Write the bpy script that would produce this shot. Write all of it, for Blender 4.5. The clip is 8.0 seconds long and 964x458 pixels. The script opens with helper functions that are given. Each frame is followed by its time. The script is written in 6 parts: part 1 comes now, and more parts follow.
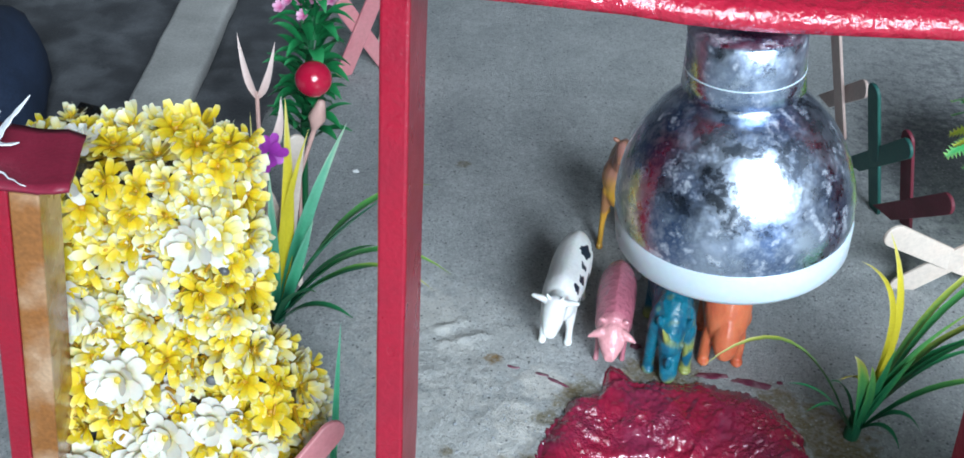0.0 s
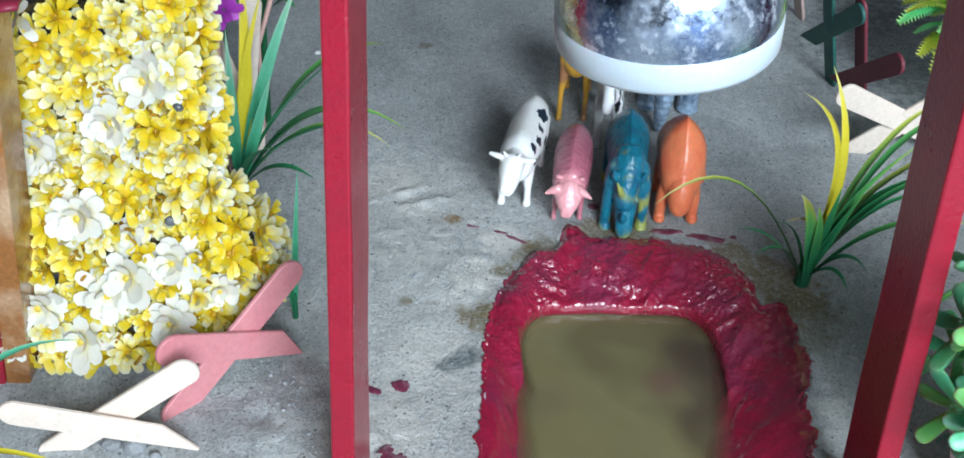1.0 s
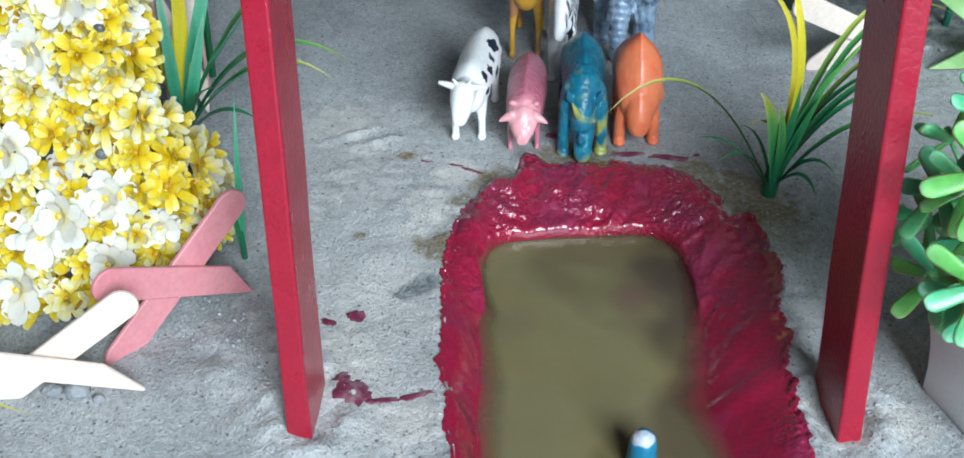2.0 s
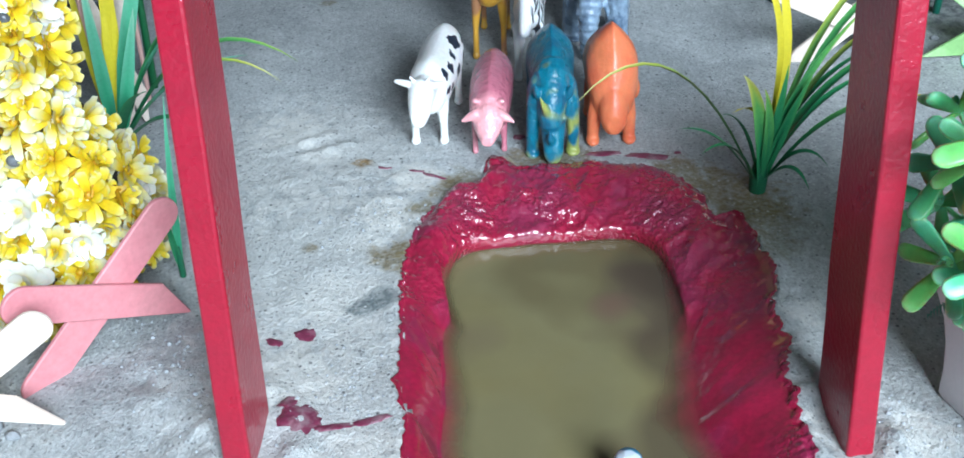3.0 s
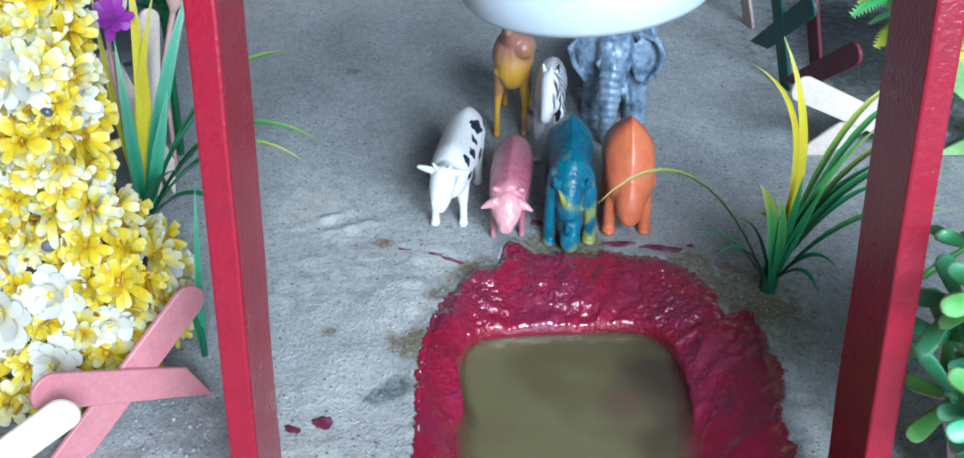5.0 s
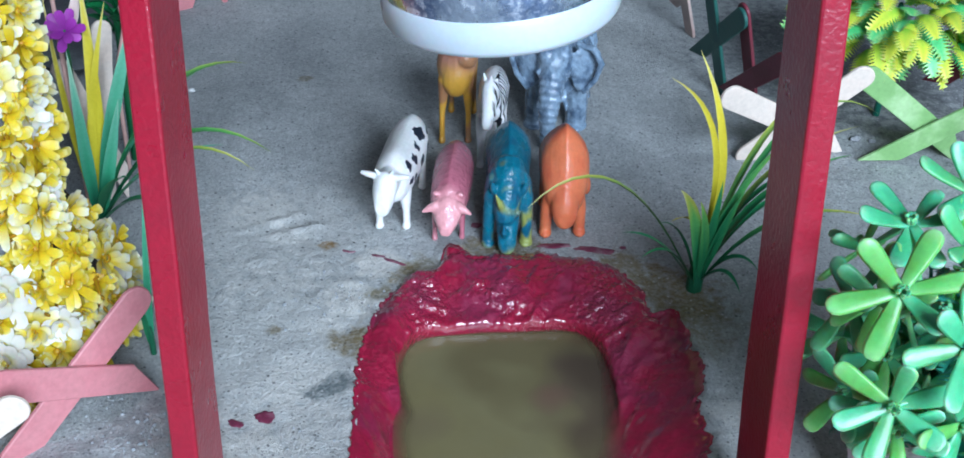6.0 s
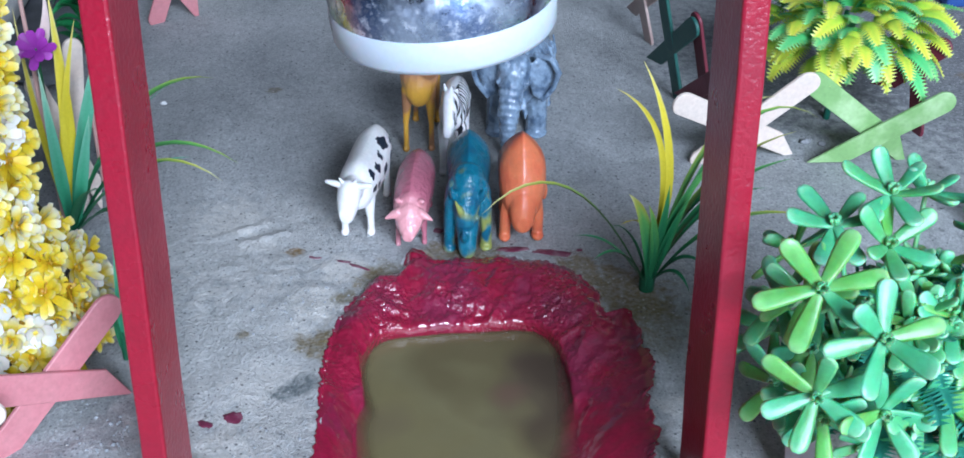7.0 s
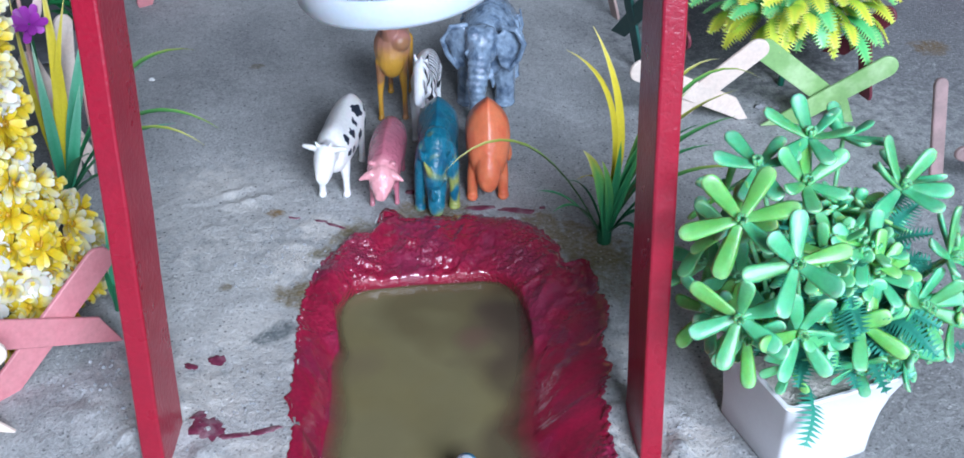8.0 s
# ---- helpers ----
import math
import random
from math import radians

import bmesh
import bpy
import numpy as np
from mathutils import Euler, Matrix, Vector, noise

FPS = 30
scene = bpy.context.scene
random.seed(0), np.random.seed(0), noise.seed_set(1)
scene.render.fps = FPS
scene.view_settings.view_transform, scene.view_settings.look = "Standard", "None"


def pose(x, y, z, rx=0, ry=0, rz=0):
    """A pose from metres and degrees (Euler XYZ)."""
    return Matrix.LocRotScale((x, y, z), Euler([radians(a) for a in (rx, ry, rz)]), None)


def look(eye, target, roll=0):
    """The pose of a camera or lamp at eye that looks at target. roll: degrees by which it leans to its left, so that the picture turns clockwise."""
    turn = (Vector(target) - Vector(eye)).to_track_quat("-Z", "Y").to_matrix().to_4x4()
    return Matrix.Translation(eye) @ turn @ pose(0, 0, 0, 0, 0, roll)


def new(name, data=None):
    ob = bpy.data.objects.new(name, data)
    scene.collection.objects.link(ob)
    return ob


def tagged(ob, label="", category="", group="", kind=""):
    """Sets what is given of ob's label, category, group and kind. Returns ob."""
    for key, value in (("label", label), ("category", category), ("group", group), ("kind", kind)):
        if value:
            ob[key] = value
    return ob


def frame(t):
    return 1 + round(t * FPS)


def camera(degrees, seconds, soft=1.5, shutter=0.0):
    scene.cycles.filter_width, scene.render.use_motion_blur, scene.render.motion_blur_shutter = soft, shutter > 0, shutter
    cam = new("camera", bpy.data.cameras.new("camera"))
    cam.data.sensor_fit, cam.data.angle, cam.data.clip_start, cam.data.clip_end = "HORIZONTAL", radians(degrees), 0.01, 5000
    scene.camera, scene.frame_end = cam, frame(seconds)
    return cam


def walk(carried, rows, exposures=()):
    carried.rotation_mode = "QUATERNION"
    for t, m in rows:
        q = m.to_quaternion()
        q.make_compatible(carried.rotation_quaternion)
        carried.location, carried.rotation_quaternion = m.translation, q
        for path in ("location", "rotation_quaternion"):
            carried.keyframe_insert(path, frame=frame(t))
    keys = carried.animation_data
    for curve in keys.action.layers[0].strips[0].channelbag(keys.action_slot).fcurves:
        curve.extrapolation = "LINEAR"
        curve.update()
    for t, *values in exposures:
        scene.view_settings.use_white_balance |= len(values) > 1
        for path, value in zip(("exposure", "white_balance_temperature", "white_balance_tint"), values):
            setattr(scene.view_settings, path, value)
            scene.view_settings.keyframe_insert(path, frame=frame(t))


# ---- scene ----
cam = camera(45.3, 8.0, soft=1.65)
ROWS = [
    (0.0, 0.0000, 0.0446, 0.3451, 54.66, -2.53, 1.35),
    (0.5, 0.0005, 0.0226, 0.3214, 53.91, -1.97, 0.53),
    (1.0, 0.0128, 0.0133, 0.3165, 52.47, -2.26, 0.12),
    (1.5, 0.0222, 0.0062, 0.3005, 52.80, -2.27, -0.47),
    (1.7, 0.0237, 0.0041, 0.2906, 53.07, -0.80, -1.13),
    (2.8, 0.0338, 0.0214, 0.2440, 54.96, 1.51, -4.41),
    (3.0, 0.0351, 0.0310, 0.2418, 55.34, 1.38, -4.31),
    (3.5, 0.0327, 0.0494, 0.2425, 56.11, 0.79, -3.55),
    (4.0, 0.0280, 0.0470, 0.2515, 56.56, 0.34, -2.69),
    (5.3, 0.0343, 0.0316, 0.2704, 56.37, -0.78, -2.94),
    (5.5, 0.0384, 0.0274, 0.2713, 56.33, -0.80, -3.39),
    (6.0, 0.0438, 0.0195, 0.2818, 56.41, -1.14, -3.89),
    (6.5, 0.0475, 0.0132, 0.2865, 56.42, -0.97, -4.51),
    (7.0, 0.0531, 0.0030, 0.2933, 56.59, -0.84, -4.97),
    (7.5, 0.0583, -0.0130, 0.2975, 56.44, -0.42, -5.64),
    (8.0, 0.0638, -0.0355, 0.2990, 56.26, -0.19, -5.48),
]
walk(cam, [(t, pose(x, y, z, rx, ry, rz)) for t, x, y, z, rx, ry, rz in ROWS],
     exposures=[(0.0, 0.05, 6500, 11), (1.5, 0.03, 6650, 11), (3.0, 0.45, 6300, 10), (3.5, 0.50, 6220, 10), (4.0, 0.43, 6120, 9), (5.5, 0.03, 6030, 12), (6.5, -0.04, 6050, 15), (7.0, 0.01, 6050, 19), (8.0, 0.03, 6230, 21)])

# ---- world, window light ----
world = bpy.data.worlds.new("world")
world.use_nodes = True
scene.world = world
_n = world.node_tree.nodes
sky = _n.new("ShaderNodeTexSky")
sky.sky_type, sky.sun_disc, sky.sun_elevation, sky.sun_rotation = "NISHITA", False, radians(38), radians(160)
world.node_tree.links.new(sky.outputs[0], _n["Background"].inputs[0])
_n["Background"].inputs[1].default_value = 0.1

WIN = (0.10, 1.06, 0.58, 1.66)          # the window in the south wall, behind the camera: x0, x1, z0, z1
WALL_BACK, WALL_EAST = -1.30, 1.60
lamp = bpy.data.lights.new("window_daylight", "AREA")
lamp.shape, lamp.size, lamp.size_y = "RECTANGLE", WIN[1] - WIN[0] - 0.06, WIN[3] - WIN[2] - 0.06
lamp.energy, lamp.color = 90.0, (0.80, 0.955, 1.09)
daylight = new("window_daylight", lamp)
daylight.matrix_world = look(((WIN[0] + WIN[1]) / 2, WALL_BACK - 0.03, (WIN[2] + WIN[3]) / 2), ((WIN[0] + WIN[1]) / 2 - 0.2, 0.0, (WIN[2] + WIN[3]) / 2 - 0.4))


# ---- materials ----
def surf(name, color, rough=0.5, metal=0.0, var=0.18, scale=45.0, fine=700.0, bump=0.25, depth=0.0006, coat=0.0, second=None, tone=None, spec=0.5, sss=0.0, octaves=4.0):
    """Painted or moulded surface with broad and fine variation. second: a colour that broad noise mixes in. tone: (position, colour) stops read along the mesh's own tone."""
    m = bpy.data.materials.new(name)
    m.use_nodes = True
    nt = m.node_tree
    N, L = nt.nodes, nt.links.new
    b = N["Principled BSDF"]
    tc, info = N.new("ShaderNodeTexCoord"), N.new("ShaderNodeObjectInfo")
    shift = N.new("ShaderNodeVectorMath")
    shift.operation = "MULTIPLY_ADD"
    L(info.outputs["Random"], shift.inputs[0])
    shift.inputs[1].default_value = (0.7, 1.3, 0.9)
    L(tc.outputs["Object"], shift.inputs[2])
    big, small = N.new("ShaderNodeTexNoise"), N.new("ShaderNodeTexNoise")
    for n, s in ((big, scale), (small, fine)):
        L(shift.outputs[0], n.inputs["Vector"])
        n.inputs["Scale"].default_value = s
        n.inputs["Detail"].default_value = 4.0 if n is big else octaves
    if tone:
        at, ramp = N.new("ShaderNodeAttribute"), N.new("ShaderNodeValToRGB")
        at.attribute_name = "tone"
        L(at.outputs["Fac"], ramp.inputs[0])
        while len(ramp.color_ramp.elements) < len(tone):
            ramp.color_ramp.elements.new(0.5)
        for e, (p, c) in zip(ramp.color_ramp.elements, tone):
            e.position, e.color = p, (*c, 1)
        base = ramp.outputs[0]
    else:
        rgb = N.new("ShaderNodeRGB")
        rgb.outputs[0].default_value = (*color, 1)
        base = rgb.outputs[0]
    if second:
        mr = N.new("ShaderNodeMapRange")
        mr.inputs[1].default_value, mr.inputs[2].default_value = 0.45, 0.65
        L(big.outputs[0], mr.inputs[0])
        mx = N.new("ShaderNodeMix")
        mx.data_type = "RGBA"
        L(mr.outputs[0], mx.inputs[0])
        L(base, mx.inputs[6])
        mx.inputs[7].default_value = (*second, 1)
        base = mx.outputs[2]
    add = N.new("ShaderNodeMath")
    add.operation = "ADD"
    L(big.outputs[0], add.inputs[0])
    L(small.outputs[0], add.inputs[1])
    val = N.new("ShaderNodeMapRange")
    val.inputs[1].default_value, val.inputs[2].default_value = 0.6, 1.4
    val.inputs[3].default_value, val.inputs[4].default_value = 1 - var, 1 + var
    L(add.outputs[0], val.inputs[0])
    hsv = N.new("ShaderNodeHueSaturation")
    L(val.outputs[0], hsv.inputs["Value"])
    L(base, hsv.inputs["Color"])
    L(hsv.outputs[0], b.inputs["Base Color"])
    rr = N.new("ShaderNodeMapRange")
    rr.inputs[3].default_value, rr.inputs[4].default_value = max(0.02, rough - 0.12), min(1, rough + 0.12)
    L(big.outputs[0], rr.inputs[0])
    L(rr.outputs[0], b.inputs["Roughness"])
    bp = N.new("ShaderNodeBump")
    bp.inputs["Strength"].default_value, bp.inputs["Distance"].default_value = bump, depth
    L(small.outputs[0], bp.inputs["Height"])
    L(bp.outputs[0], b.inputs["Normal"])
    L(bp.outputs[0], b.inputs["Coat Normal"])
    b.inputs["Metallic"].default_value = metal
    b.inputs["Coat Weight"].default_value = coat
    b.inputs["Specular IOR Level"].default_value = spec
    if sss:
        b.inputs["Subsurface Weight"].default_value = sss
        b.inputs["Subsurface Scale"].default_value = 0.002 if sss < 0.3 else 0.005
    return m


def blobs(m, spots, scale=130.0, detail=5.0, mottle=0.0):
    """Mixes stains and darker or paler patches of given place, size, colour and weight over a material's base colour.
    mottle: how far they break up into grains.
    """
    nt = m.node_tree
    N, L = nt.nodes, nt.links.new
    b = N["Principled BSDF"]
    col = b.inputs["Base Color"].links[0].from_socket
    tc, wob, fine = N.new("ShaderNodeTexCoord"), N.new("ShaderNodeTexNoise"), N.new("ShaderNodeTexNoise")
    for n, sc, de in ((wob, scale, detail), (fine, 520.0, 4.0)):
        L(tc.outputs["Object"], n.inputs["Vector"])
        n.inputs["Scale"].default_value, n.inputs["Detail"].default_value = sc, de
    grit = N.new("ShaderNodeMapRange")
    grit.inputs[1].default_value, grit.inputs[2].default_value, grit.inputs[3].default_value, grit.inputs[4].default_value = 0.38, 0.60, 1.0 - mottle, 1.0
    L(fine.outputs[0], grit.inputs[0])
    for (x, y), r, c, w in spots:
        d = N.new("ShaderNodeVectorMath")
        d.operation = "DISTANCE"
        L(tc.outputs["Object"], d.inputs[0])
        d.inputs[1].default_value = (x, y, 0)
        f = N.new("ShaderNodeMath")
        f.operation = "MULTIPLY_ADD"
        L(wob.outputs[0], f.inputs[0])
        f.inputs[1].default_value = r * 1.9
        L(d.outputs["Value"], f.inputs[2])
        mr = N.new("ShaderNodeMapRange")
        mr.inputs[1].default_value, mr.inputs[2].default_value = r * 1.55, r * 2.05
        mr.inputs[3].default_value, mr.inputs[4].default_value = w, 0.0
        L(f.outputs[0], mr.inputs[0])
        fac = mr.outputs[0]
        if mottle:
            mu = N.new("ShaderNodeMath")
            mu.operation = "MULTIPLY"
            L(fac, mu.inputs[0])
            L(grit.outputs[0], mu.inputs[1])
            fac = mu.outputs[0]
        mx = N.new("ShaderNodeMix")
        mx.data_type = "RGBA"
        L(fac, mx.inputs[0])
        L(col, mx.inputs[6])
        mx.inputs[7].default_value = (*c, 1)
        col = mx.outputs[2]
    L(col, b.inputs["Base Color"])
    return m


OLIVE = (0.16, 0.125, 0.045)


def cement():
    """Sandy trowelled cement: clouded at hand size, grained at sand size, with pits."""
    m = bpy.data.materials.new("cement")
    m.use_nodes = True
    nt = m.node_tree
    N, L = nt.nodes, nt.links.new
    b = N["Principled BSDF"]
    b.inputs["Roughness"].default_value = 0.82
    tc, mp = N.new("ShaderNodeTexCoord"), N.new("ShaderNodeMapping")
    L(tc.outputs["Object"], mp.inputs["Vector"])
    mp.inputs["Scale"].default_value = (1.0, 0.8, 1.0)
    def tex(scale, detail, rough):
        n = N.new("ShaderNodeTexNoise")
        L(mp.outputs[0], n.inputs["Vector"])
        n.inputs["Scale"].default_value, n.inputs["Detail"].default_value, n.inputs["Roughness"].default_value = scale, detail, rough
        return n.outputs[0]
    cloud, grain, sand = tex(17, 7, 0.62), tex(760, 4, 0.78), tex(210, 6, 0.72)
    ramp = N.new("ShaderNodeValToRGB")
    L(cloud, ramp.inputs[0])
    for e, (p, c) in zip(ramp.color_ramp.elements, ((0.33, (0.335, 0.352, 0.352)), (0.68, (0.488, 0.505, 0.500)))):
        e.position, e.color = p, (*c, 1)
    col = ramp.outputs[0]
    for src, lo, hi in ((grain, 0.70, 1.28), (sand, 0.84, 1.15)):
        mr, h = N.new("ShaderNodeMapRange"), N.new("ShaderNodeHueSaturation")
        mr.inputs[1].default_value, mr.inputs[2].default_value, mr.inputs[3].default_value, mr.inputs[4].default_value = 0.32, 0.68, lo, hi
        L(src, mr.inputs[0])
        L(mr.outputs[0], h.inputs["Value"])
        L(col, h.inputs["Color"])
        col = h.outputs[0]
    L(col, b.inputs["Base Color"])
    add = N.new("ShaderNodeMath")
    add.operation = "MULTIPLY_ADD"
    L(sand, add.inputs[0])
    add.inputs[1].default_value = 0.8
    L(grain, add.inputs[2])
    bp = N.new("ShaderNodeBump")
    bp.inputs["Strength"].default_value, bp.inputs["Distance"].default_value = 1.0, 0.0013
    L(add.outputs[0], bp.inputs["Height"])
    L(bp.outputs[0], b.inputs["Normal"])
    return m


PALE, TAN = (0.68, 0.66, 0.61), (0.185, 0.135, 0.050)
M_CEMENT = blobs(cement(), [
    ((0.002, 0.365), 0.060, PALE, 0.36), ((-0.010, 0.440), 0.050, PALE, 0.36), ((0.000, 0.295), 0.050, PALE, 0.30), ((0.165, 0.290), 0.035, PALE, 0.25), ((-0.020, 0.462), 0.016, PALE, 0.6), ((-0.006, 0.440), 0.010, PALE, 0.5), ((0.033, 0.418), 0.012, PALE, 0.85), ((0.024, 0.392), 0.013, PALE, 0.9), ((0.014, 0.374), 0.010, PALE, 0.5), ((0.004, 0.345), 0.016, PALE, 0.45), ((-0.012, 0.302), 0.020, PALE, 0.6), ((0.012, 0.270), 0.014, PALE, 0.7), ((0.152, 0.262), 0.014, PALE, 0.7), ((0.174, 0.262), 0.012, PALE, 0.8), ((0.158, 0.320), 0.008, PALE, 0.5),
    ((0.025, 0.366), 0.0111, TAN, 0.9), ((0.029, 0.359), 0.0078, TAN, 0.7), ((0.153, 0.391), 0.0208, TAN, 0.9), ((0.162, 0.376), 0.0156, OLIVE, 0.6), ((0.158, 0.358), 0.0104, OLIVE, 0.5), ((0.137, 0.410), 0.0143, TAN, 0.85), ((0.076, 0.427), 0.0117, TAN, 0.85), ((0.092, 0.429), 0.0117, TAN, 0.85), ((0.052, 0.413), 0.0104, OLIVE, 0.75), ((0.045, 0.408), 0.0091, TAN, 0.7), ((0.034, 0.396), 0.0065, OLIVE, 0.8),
    # broad dark greys: shade on the right and far floor, put into the colour
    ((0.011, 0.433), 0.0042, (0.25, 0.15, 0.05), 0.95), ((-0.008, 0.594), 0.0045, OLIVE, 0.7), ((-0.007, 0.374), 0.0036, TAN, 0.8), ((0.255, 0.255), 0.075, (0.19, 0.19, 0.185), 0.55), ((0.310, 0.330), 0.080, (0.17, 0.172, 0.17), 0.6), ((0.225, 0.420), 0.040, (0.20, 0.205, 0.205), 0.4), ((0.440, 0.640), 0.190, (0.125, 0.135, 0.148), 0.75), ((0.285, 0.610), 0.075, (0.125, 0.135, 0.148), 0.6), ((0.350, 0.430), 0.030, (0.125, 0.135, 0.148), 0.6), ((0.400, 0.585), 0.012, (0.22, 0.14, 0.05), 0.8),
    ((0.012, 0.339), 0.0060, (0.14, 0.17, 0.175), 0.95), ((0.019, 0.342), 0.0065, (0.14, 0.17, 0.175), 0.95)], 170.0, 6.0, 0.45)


def specks(m, scale, size, color, weight):
    """Grit of another colour scattered over a material."""
    nt = m.node_tree
    N, L = nt.nodes, nt.links.new
    b = N["Principled BSDF"]
    col = b.inputs["Base Color"].links[0].from_socket
    tc, v, mr, mx = N.new("ShaderNodeTexCoord"), N.new("ShaderNodeTexVoronoi"), N.new("ShaderNodeMapRange"), N.new("ShaderNodeMix")
    L(tc.outputs["Object"], v.inputs["Vector"])
    v.inputs["Scale"].default_value = scale
    mr.inputs[1].default_value, mr.inputs[2].default_value, mr.inputs[3].default_value, mr.inputs[4].default_value = size * 0.6, size, weight, 0.0
    L(v.outputs["Distance"], mr.inputs[0])
    mx.data_type = "RGBA"
    L(mr.outputs[0], mx.inputs[0])
    L(col, mx.inputs[6])
    mx.inputs[7].default_value = (*color, 1)
    L(mx.outputs[2], b.inputs["Base Color"])


specks(M_CEMENT, 420.0, 0.22, (0.075, 0.08, 0.082), 0.6)
specks(M_CEMENT, 330.0, 0.20, (0.66, 0.66, 0.65), 0.55)
specks(M_CEMENT, 170.0, 0.13, (0.06, 0.06, 0.062), 0.75)
M_RED = surf("red_enamel", (0.32, 0.007, 0.026), 0.30, var=0.16, scale=60, fine=600, bump=0.4, depth=0.0008, coat=0.25, second=(0.26, 0.007, 0.024))
M_BEAM = surf("thick_red_enamel", (0.40, 0.010, 0.034), 0.22, var=0.16, scale=90, fine=380, bump=1.0, depth=0.0011, coat=0.7)
M_DARKRED = surf("dark_red_card", (0.22, 0.015, 0.038), 0.45, var=0.2, bump=0.3)
M_LINING = surf("red_pond_paint", (0.28, 0.008, 0.036), 0.26, var=0.22, scale=50, fine=600, bump=1.0, depth=0.0019, coat=1.0, octaves=1.5, second=(0.19, 0.013, 0.044))


def patchy(m, scale, lo, hi, least, layer):
    """Lets the fine relief of a material come and go in patches, and fade with a layer of the mesh."""
    N, L = m.node_tree.nodes, m.node_tree.links.new
    bump = next(n for n in N if n.type == "BUMP")
    tc, nz, mr = N.new("ShaderNodeTexCoord"), N.new("ShaderNodeTexNoise"), N.new("ShaderNodeMapRange")
    L(tc.outputs["Object"], nz.inputs["Vector"])
    nz.inputs["Scale"].default_value, nz.inputs["Detail"].default_value = scale, 3.0
    mr.inputs[1].default_value, mr.inputs[2].default_value, mr.inputs[3].default_value, mr.inputs[4].default_value = lo, hi, least, 1.0
    L(nz.outputs[0], mr.inputs[0])
    at, mu = N.new("ShaderNodeAttribute"), N.new("ShaderNodeMath")
    at.attribute_name, mu.operation = layer, "MULTIPLY"
    L(mr.outputs[0], mu.inputs[0])
    L(at.outputs["Fac"], mu.inputs[1])
    L(mu.outputs[0], bump.inputs["Strength"])


patchy(M_LINING, 42.0, 0.40, 0.62, 0.06, "rough")
M_SPLASH = surf("dried_red_paint", (0.16, 0.026, 0.058), 0.42, var=0.4, scale=260, bump=0.6, second=(0.20, 0.11, 0.13))
M_WOOD = surf("brown_varnished_wood", (0.28, 0.11, 0.03), 0.25, var=0.3, second=(0.40, 0.26, 0.16), coat=0.3)
M_SHEET = surf("black_plastic", (0.078, 0.083, 0.090), 0.36, var=0.35, bump=0.5, second=(0.115, 0.122, 0.130))
M_PALEGREY = surf("pale_grey", (0.46, 0.46, 0.44), 0.8, var=0.25, bump=0.5)
M_PLASTER = surf("cream_plaster", (0.11, 0.11, 0.115), 0.85, var=0.06, scale=6, fine=200)
M_CEILING = surf("white_ceiling_paint", (0.21, 0.22, 0.23), 0.85, var=0.06, scale=6, fine=200)
M_WHITE = surf("white_plastic", (0.78, 0.79, 0.80), 0.35, var=0.04, bump=0.05)
M_FROST = surf("frosted_glass", (0.50, 0.57, 0.62), 0.32, var=0.05, bump=0.04, sss=0.2)
M_DARK = surf("navy_cloth", (0.016, 0.030, 0.065), 0.7, var=0.4)
STICK = {k: surf(k + "_stick", c, 0.55, var=0.14, scale=70, fine=500, bump=0.3, second=s) for k, c, s in (
    ("pink", (0.60, 0.235, 0.25), (0.54, 0.19, 0.21)), ("cream", (0.74, 0.63, 0.54), (0.70, 0.57, 0.48)), ("green", (0.22, 0.42, 0.15), (0.36, 0.54, 0.27)),
    ("dark_green", (0.015, 0.10, 0.08), (0.012, 0.08, 0.07)), ("maroon", (0.15, 0.02, 0.035), (0.12, 0.02, 0.03)), ("bare", (0.50, 0.38, 0.34), (0.45, 0.31, 0.28)), ("brown", (0.27, 0.19, 0.18), (0.33, 0.22, 0.21)))}


